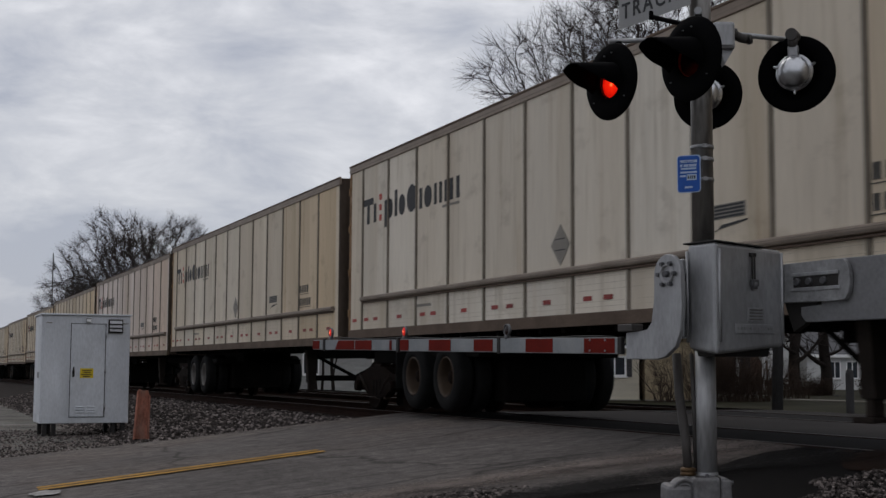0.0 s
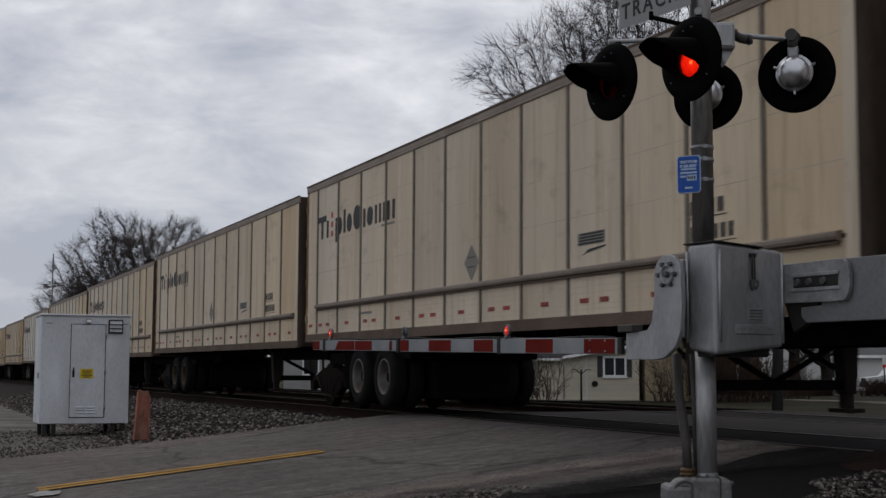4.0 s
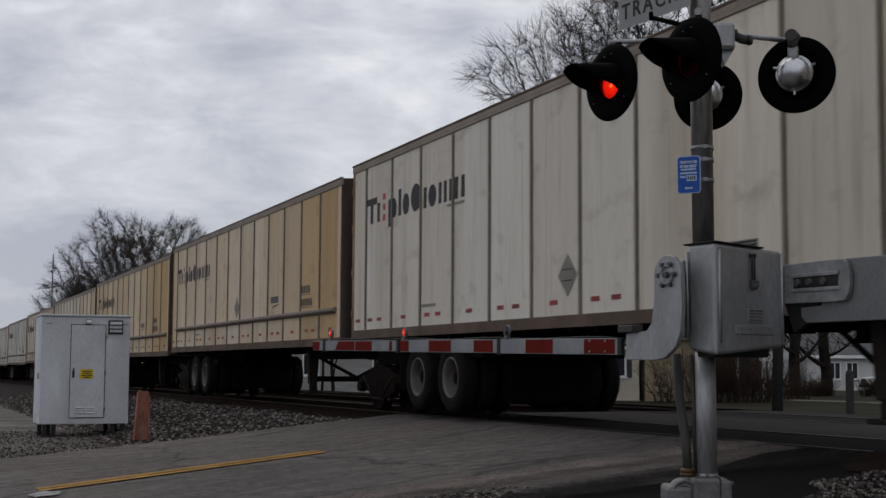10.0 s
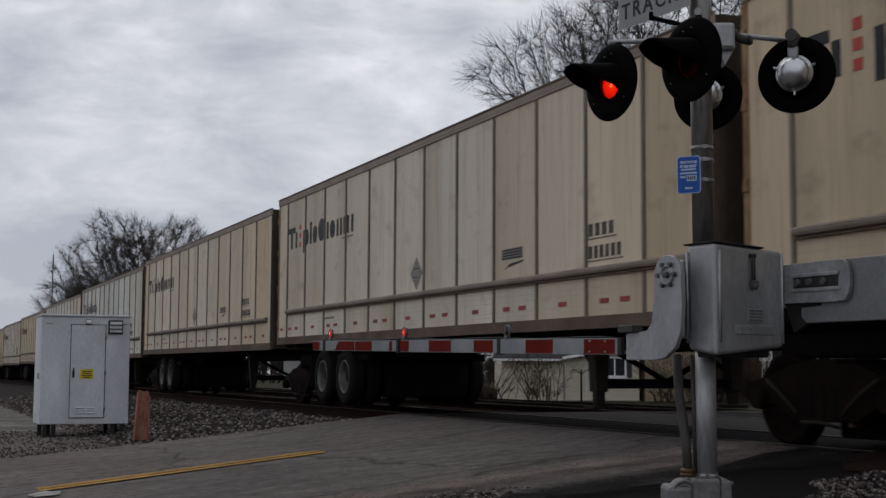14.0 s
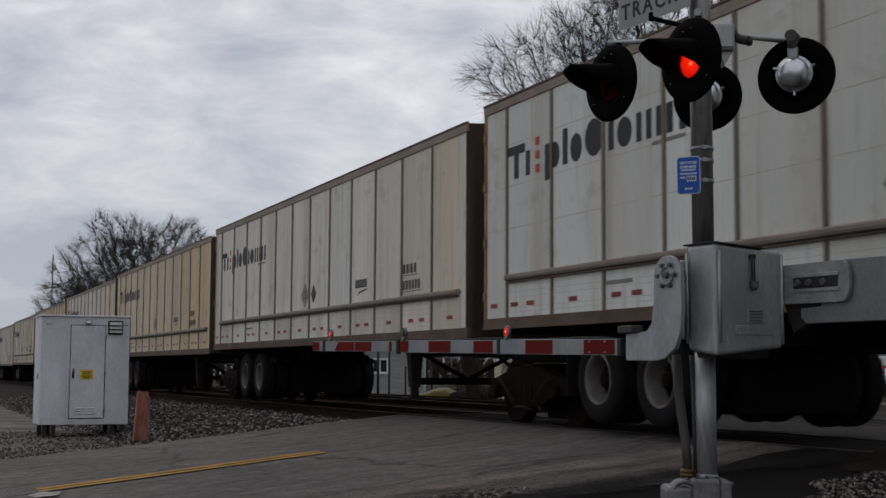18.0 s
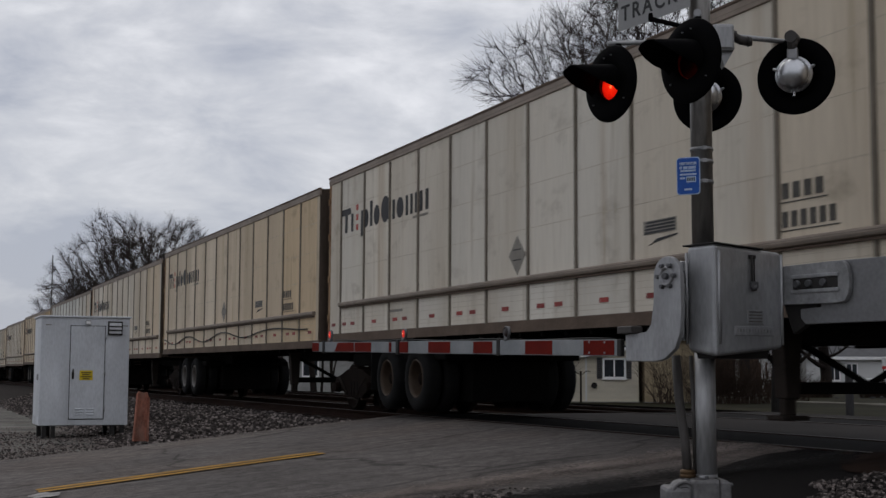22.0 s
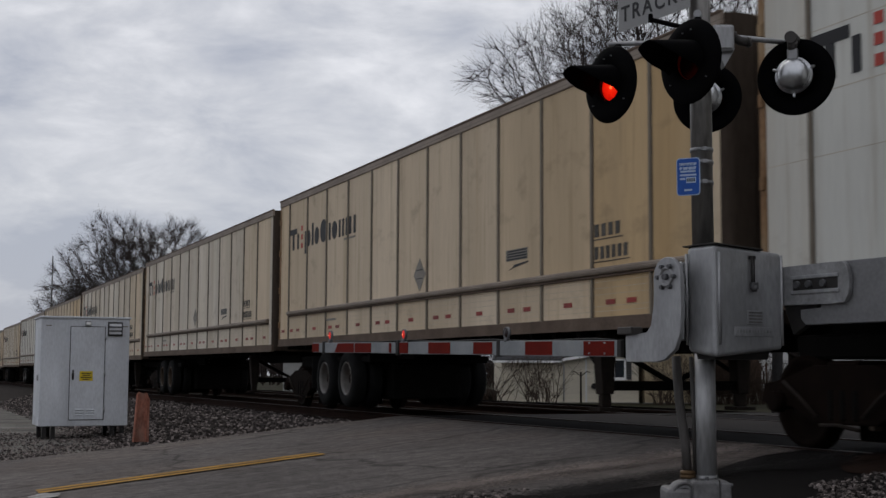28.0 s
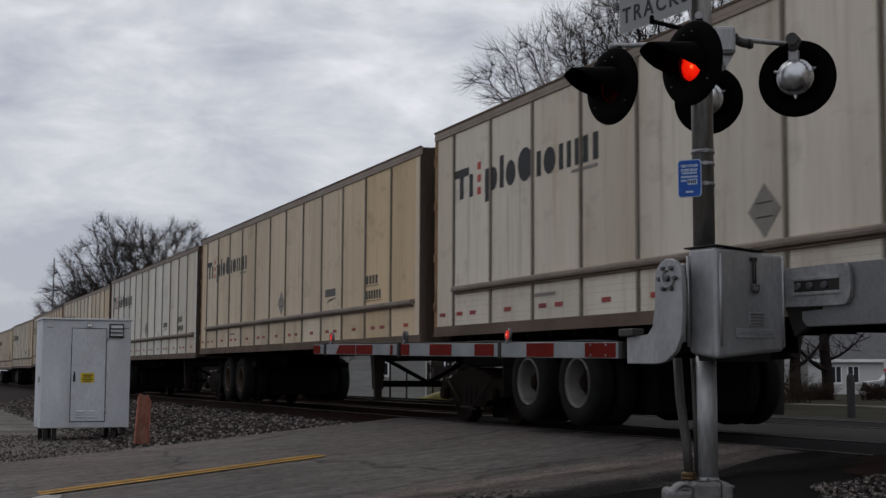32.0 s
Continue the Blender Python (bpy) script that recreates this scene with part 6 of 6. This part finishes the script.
# ---- houses ----
def house(x, y, turn, width, deep, wall, label, siding, roof_h=2.2, windows=(), boards=True, gable_front=False, porch=None, z=-.5):
    """A small house whose front runs along X from its origin and faces -Y before it is turned."""
    top = thing("house", pose(x, y, z, 0, 0, turn), label, "house")
    front = part("wall", add_box(bm_new(), 0, width, 0, .2, 0, wall), siding, top)
    part("wall", add_box(bm_new(), 0, .2, .2, deep, 0, wall), siding, top)
    part("wall", add_box(bm_new(), width - .2, width, .2, deep, 0, wall), siding, top)
    part("wall", add_box(bm_new(), .2, width - .2, deep - .2, deep, 0, wall), siding, top)
    part("foundation", add_box(bm_new(), -.03, width + .03, -.03, deep, -.1, .10), M_CONCRETE, top)
    if boards:
        n = int((wall - .1) / .12)
        bm = bm_new()
        add_prism(bm, [(-.022, 0), (0, 0), (0, .12), (-.004, .12)], "x", 0, width)
        me = mesh_of("siding_board", bm, siding)
        for k in range(n):
            part("siding_board", me, None, top).matrix_basis = pose(0, 0, .1 + .12 * k)
    o = .4
    if gable_front:
        bm = add_prism(bm_new(), [(-o, wall - .1), (width / 2, wall + roof_h), (width + o, wall - .1), (width + o, wall + .08), (width / 2, wall + roof_h + .2), (-o, wall + .08)], "y", -o, deep + o)
        gb = add_prism(bm_new(), [(0, wall), (width, wall), (width / 2, wall + roof_h)], "y", .0, .2)
        part("gable", gb, siding, top)
        tb = add_prism(bm_new(), [(-o, wall - .1), (width / 2, wall + roof_h), (width + o, wall - .1), (width + o, wall + .1), (width / 2, wall + roof_h + .2), (-o, wall + .1)], "y", -o - .04, -o - .001)
        part("barge_board", tb, M_WHITE, top, "white barge board")
    else:
        bm = add_prism(bm_new(), [(-o, wall - .1), (deep / 2, wall + roof_h), (deep + o, wall - .1), (deep + o, wall + .08), (deep / 2, wall + roof_h + .2), (-o, wall + .08)], "x", -o, width + o)
        part("fascia", add_box(bm_new(), -o, width + o, -o - .04, -o - .001, wall - .14, wall + .08), M_WHITE, top, "white eaves board")
        for gx in (0, width - .2):
            part("gable", add_prism(bm_new(), [(0, wall), (deep, wall), (deep / 2, wall + roof_h)], "x", gx, gx + .2), siding, top)
    part("roof", bm, M_ROOF, top, "grey shingle roof")
    for wx, wz, ww, wh in windows:
        bm = bm_new()
        for a, b, c, d in ((wx, wx + ww, wz, wz + .08), (wx, wx + ww, wz + wh - .08, wz + wh), (wx, wx + .08, wz, wz + wh), (wx + ww - .08, wx + ww, wz, wz + wh), (wx + ww / 2 - .03, wx + ww / 2 + .03, wz, wz + wh)):
            add_box(bm, a, b, -.07, .01, c, d)
        win = part("window", bm, M_WHITE, top, "white framed window")
        for k in (0, 1):
            part("pane", add_box(bm_new(), wx + .08 + k * (ww / 2 - .05), wx + ww / 2 - .03 + k * (ww / 2 - .05), -.035, -.025, wz + .08, wz + wh - .08), M_PANE, win)
        part("sill", add_box(bm_new(), wx - .05, wx + ww + .05, -.11, -.02, wz - .05, wz), M_WHITE, win)
    if porch:
        px0, px1 = porch
        part("porch_roof", add_prism(bm_new(), [(-2.4, wall - .45), (0, wall + .1), (0, wall + .25), (-2.4, wall - .25)], "x", px0, px1), M_ROOF, top)
        part("porch_beam", add_box(bm_new(), px0, px1, -2.44, -2.3, wall - .62, wall - .25), M_WHITE, top, "white porch beam")
        for px in (px0 + .1, (px0 + px1) / 2, px1 - .1):
            part("porch_post", add_box(bm_new(), px - .09, px + .09, -2.42, -2.24, 0, wall - .5), M_WHITE, top, "white porch post")
        part("porch_floor", add_box(bm_new(), px0, px1, -2.5, 0, 0, .35), M_CONCRETE, top)
        part("door", add_box(bm_new(), (px0 + px1) / 2 + .3, (px0 + px1) / 2 + 1.2, -.05, .01, .35, 2.4), M_PANE, top, "dark front door")
    return top


cream = house(24.2, 52.8, -22, 6.0, 8, 2.9, "pale cream clapboard house with a shuttered sliding window", M_SIDING_TAN, windows=((4.42, 1.10, 1.02, .90),))
for x in (4.17, 5.46):
    sh = part("shutter", add_box(bm_new(), x, x + .23, -.05, -.02, 1.08, 2.02, .006), M_ROOF, cream, "dark slatted window shutter")
    for k in range(9):
        part("slat", add_box(bm_new(), x + .03, x + .20, -.058, -.05, 1.14 + .095 * k, 1.19 + .095 * k), M_STEEL_DARK, sh)
part("corner_board", add_box(bm_new(), 3.66, 3.74, -.035, -.022, .1, 2.6), M_SIDING_WHITE, cream)
part("downspout", add_path(bm_new(), [(2.55, -.42, 1.86), (2.72, -.08, 1.72), (2.72, -.07, .15)], .035, 8), M_SIDING_WHITE, cream, "white downspout")
bm = add_prism(bm_new(), [(2.15, 1.80), (6.4, 2.50), (6.4, 2.62), (2.15, 1.92)], "y", -.52, -.44)
part("barge_board", bm, M_WHITE, cream, "white barge board of the gable")
part("gable_roof", add_prism(bm_new(), [(2.15, 1.925), (6.4, 2.625), (6.4, 2.72), (2.15, 2.02)], "y", -.52, .1), M_ROOF, cream, "dark shingle roof edge")
part("gutter", add_box(bm_new(), -.4, 2.5, -.55, -.44, 1.80, 1.90, .01), M_WHITE, cream, "white gutter")
part("lean_to_roof", add_prism(bm_new(), [(-.55, 1.90), (-.02, 2.75), (-.02, 2.85), (-.55, 1.98)], "x", -.4, 2.6), M_ROOF, cream, "dark low roof")
part("hose_reel", add_lathe(bm_new(), [(0, .06), (.05, .06), (.06, .02), (.10, .02), (.11, .08), (.13, .08), (.13, 0)], 16, pose(4.05, -.04, .80, 90)), M_STEEL_DARK, cream, "small dark fixture on the wall")
meter_post = thing("clothes_post", pose(27.22, 51.13, -.5, 0, 0, -22), "rusty steel clothes post with bent arms", "post")
part("shaft", add_tube(bm_new(), (0, 0, 0), (0, 0, 1.42), .045, .04, 8), M_LEG, meter_post)
for sx in (-1, 1):
    part("arm", add_path(bm_new(), [(0, 0, 1.22), (sx * .14, 0, 1.33), (sx * .26, 0, 1.43), (sx * .42, 0, 1.40)], .02, 6), M_LEG, meter_post)
house(29.9, 50.25, -22, 2.4, 7, 2.9, "yellowish brick wing of a small house", material("yellow_brick", (0.36, 0.29, 0.19), .9, vary=.35, scale=3, fine=25), boards=False)
house(18.58, 68.29, -22, 7.45, 9, 3.0, "weathered off-white clapboard house with a dark window", M_SIDING_GREY, windows=((1.0, 1.1, .9, 1.2), (4.70, 1.28, .85, .78),))
house(53.0, 81.0, -22, 4.6, 8, 2.8, "brown brick house with a white porch", M_SIDING_BROWN, boards=False, porch=(.3, 4.4), windows=((.5, 1.0, .8, 1.1),))
house(57.2, 82.0, -22, 3.6, 8, 3.4, "white gabled house behind street trees", M_SIDING_WHITE, roof_h=2.0, gable_front=True, boards=False, windows=((.9, 1.0, .8, 1.4),))
house(62.0, 81.0, -22, 11, 9, 2.6, "long white house with a grey roof", M_SIDING_WHITE, roof_h=2.4, boards=False, windows=((1.6, .9, .9, 1.3), (2.9, .9, .9, 1.3)))
house(40.5, 62.5, -22, 3.4, 6, 2.8, "brown house behind leafless shrubs", M_SIDING_BROWN, boards=False, porch=(.2, 3.2))

# ---- street things beyond the tracks ----
pole = thing("utility_pole", pose(24.37, 33.3, -.45, 0, 2.0, 0), "weathered leaning wooden utility pole", "utility pole")
part("shaft", add_tube(bm_new(), (0, 0, 0), (0, 0, 8.5), .17, .13, 16), M_POST_GREY, pole)
post = thing("wooden_post", pose(21.12, 25.97, -.45), "weathered grey wooden post with a rounded top", "post")
bm = add_lathe(bm_new(), [(.10, -.1), (.10, 1.16), (.085, 1.26), (.05, 1.30), (0, 1.31)], 14)
part("shaft", bm, M_POST_GREY, post)
antenna = thing("antenna_mast", pose(10.1, 103.8, -.6), "thin grey antenna mast beyond the train", "mast")
part("shaft", add_tube(bm_new(), (0, 0, 0), (0, 0, 10.3), .07, .04, 8), M_STEEL_DARK, antenna)
for k, (x, y, h, r) in enumerate(((21.2, 60.6, 2.6, .07), (21.7, 60.4, 2.4, .05), (22.4, 60.0, 1.6, .05), (23.6, 59.6, 1.7, .05), (24.9, 59.0, 1.5, .05))):
    fp = thing("fence_post", pose(x, y, -.5), "dark thin post before a white house", "post", "posts before the white house")
    part("shaft", add_tube(bm_new(), (0, 0, 0), (0, 0, h), r, r * .9, 8), M_STEEL_DARK, fp)


def heap(name, x, y, z, w, d, h, mat, label, category, seed):
    rng = random.Random(seed)
    bm = bm_new()
    bmesh.ops.create_icosphere(bm, subdivisions=3, radius=1)
    for v in bm.verts:
        k = 1 + .28 * noise.noise(v.co * 1.7 + Vector((seed, 0, 0)))
        v.co = Vector((v.co.x * w * k, v.co.y * d * k, max(0, v.co.z) * h * k))
    for f in bm.faces:
        f.smooth = True
    ob = part(name, bm, mat)
    ob.matrix_basis = pose(x, y, z)
    return tagged(ob, label, category)


heap("yellow_tarp", 23.6, 58.6, -.5, 1.2, .8, .55, M_TARP_YELLOW, "crumpled yellow tarpaulin over a low heap", "tarpaulin", 3)
heap("blue_tarp", 27.0, 57.4, -.5, .9, .7, .85, M_TARP_BLUE, "crumpled blue tarpaulin over a low heap", "tarpaulin", 5)
heap("brush_heap", 25.4, 57.9, -.5, 1.5, .9, .6, M_BALLAST, "low heap of brown brushwood and stones", "heap", 7)
for k in range(7):
    heap("border_stone", 46.0 + .55 * k + .2 * math.sin(k * 7), 57.6 - .22 * k, -.47, .16 + .05 * math.sin(k * 3), .15, .10 + .05 * math.sin(k * 5), M_POST_GREY, "grey border stone on the lawn", "stone", 11 + k)

# a white service truck parked by the houses
truck = thing("service_truck", pose(61.5, 70.1, -.5, 0, 0, 155), "white pickup truck with red markings", "truck")
bm = add_prism(bm_new(), [(-2.6, .55), (2.6, .55), (2.65, 1.05), (1.5, 1.15), (.9, 1.85), (-.6, 1.9), (-.75, 1.2), (-2.6, 1.2)], "y", -.95, .95, .06)
part("body", bm, M_TRUCK, truck, "white painted body")
bm = add_prism(bm_new(), [(1.42, 1.18), (.88, 1.78), (.80, 1.78), (1.2, 1.18)], "y", -.85, .85)
part("windscreen", bm, M_PANE, truck)
for s in (-1, 1):
    part("side_window", add_prism(bm_new(), [(1.05, 1.22), (.75, 1.75), (-.5, 1.78), (-.6, 1.22)], "y", s * .955, s * .965), M_PANE, truck)
    part("stripe", add_box(bm_new(), -2.5, .6, s * .952, s * .962, .85, 1.05), M_TRUCK_RED, truck, "red side stripe")
    part("mirror", add_box(bm_new(), 1.0, 1.1, s * 1.15 - .08, s * 1.15 + .08, 1.2, 1.45, .02), M_STEEL_DARK, truck)
    for x in (-1.7, 1.7):
        w = part("wheel", add_lathe(bm_new(), [(.2, -.12), (.36, -.12), (.39, -.06), (.39, .06), (.36, .12), (.2, .12)], 20, pose(x, s * .85, .39, 90), True), M_TYRE, truck)
        part("rim", add_lathe(bm_new(), [(0, .1), (.2, .1), (.2, -.1), (0, -.1)], 16, pose(x, s * .85, .39, 90)), M_RIM_PALE, w)
part("grille", add_box(bm_new(), 2.60, 2.68, -.8, .8, .6, 1.0, .02), M_STEEL_DARK, truck)
for s in (-1, 1):
    part("headlight", add_box(bm_new(), 2.64, 2.70, s * .78 - .12, s * .78 + .12, .8, .98, .02), M_WHITE, truck)
part("bumper", add_box(bm_new(), 2.6, 2.78, -.95, .95, .42, .62, .04), M_STEEL_DARK, truck)
sign = thing("yard_sign", pose(53.6, 62.2, -.47, 0, 0, -22), "small white and red roadside sign", "sign")
part("board", add_box(bm_new(), -.5, .5, -.03, .03, 1.75, 2.3, .01), M_SIDING_WHITE, sign)
part("band", add_box(bm_new(), -.5, .9, -.04, -.032, 1.62, 1.80), M_TRUCK_RED, sign, "red band")
for x in (-.4, .4):
    part("post", add_tube(bm_new(), (x, 0, 0), (x, 0, 1.78), .04, .04, 8), M_STEEL_DARK, sign)

# distant leafless woods
rng = random.Random(77)
segs = []
for k in range(2600):
    a = rng.uniform(-5, 75)
    d = rng.uniform(150, 260)
    x, y = d * math.sin(radians(a)), d * math.cos(radians(a))
    if x < 25:
        continue
    h = rng.uniform(4, 8.5)
    p = Vector((x, y, -.5))
    q = p + Vector((rng.gauss(0, .3), rng.gauss(0, .3), h * .5))
    segs.append((p, q, .12, .06))
    for j in range(9):
        b = p.lerp(q, rng.uniform(.3, 1))
        segs.append((b, b + Vector((rng.gauss(0, 1.3), rng.gauss(0, 1.3), h * rng.uniform(.05, .45))), .07, .02))
woods = new("far_woods", segments_mesh("far_woods", segs, M_TWIG, 3))
tagged(woods, "far leafless brown woods", "woods", kind="stuff")


# ---- movement ----
def motions():
    times = [i * .5 for i in range(65)]
    for n in range(FIRST, LAST + 1):
        walk(trailers[n], [(t, pose(TRACK_A, rear_at(n) - travelled(t), 0, TILT)) for t in times])
        walk(bogies[n], [(t, pose(TRACK_A, rear_at(n) - .73 - travelled(t), RAIL_Z)) for t in times])
        spins = [i * .05 for i in range(641)]
        for w in bogies[n].children:
            if w.name.startswith("wheelset") and -1 <= n <= 24:
                y = w.matrix_basis.translation.y
                walk(w, [(t, pose(0, y, .42) @ Matrix.Rotation(travelled(t) / .42, 4, "X")) for t in spins])
    # the lamps flash in turn: the right one from each 0.20 s, the left one from each 0.83 s of the beat
    beat, events = 1.7528, []
    for k in range(-1, 20):
        events += [(.20 + beat * k, True), (.83 + beat * k, False)]
    for side, obs in turning.items():
        for ob in obs:
            turn = -1 if (ob.matrix_basis.to_3x3() @ Vector((0, 1, 0))).z > 0 else 1      # the lit face turns away from the road
            faces = [ob.matrix_basis @ Matrix.Rotation(radians(turn * a), 4, "Y") for a in (0, 2, 91, 180)]
            rows, state = [], None
            for t, right_on in events:
                lit = right_on == (side == "right")
                if t < .1:
                    state = lit
                    continue
                if t > 31.8:
                    break
                if not rows:
                    rows += [(0, faces[0 if state else 3]), (.05, faces[0 if state else 3])]
                if lit:
                    order, at = (3, 3, 2, 1, 0, 0), math.ceil((t + .034) * 30)
                else:
                    order, at = (0, 0, 1, 2, 3, 3), round((t + .05) * 30)
                rows += [((at + k - 3) / 30, faces[f]) for k, f in enumerate(order)]
                state = lit
            rows.append((32.0, faces[0 if state else 3]))
            walk(ob, rows)


motions()
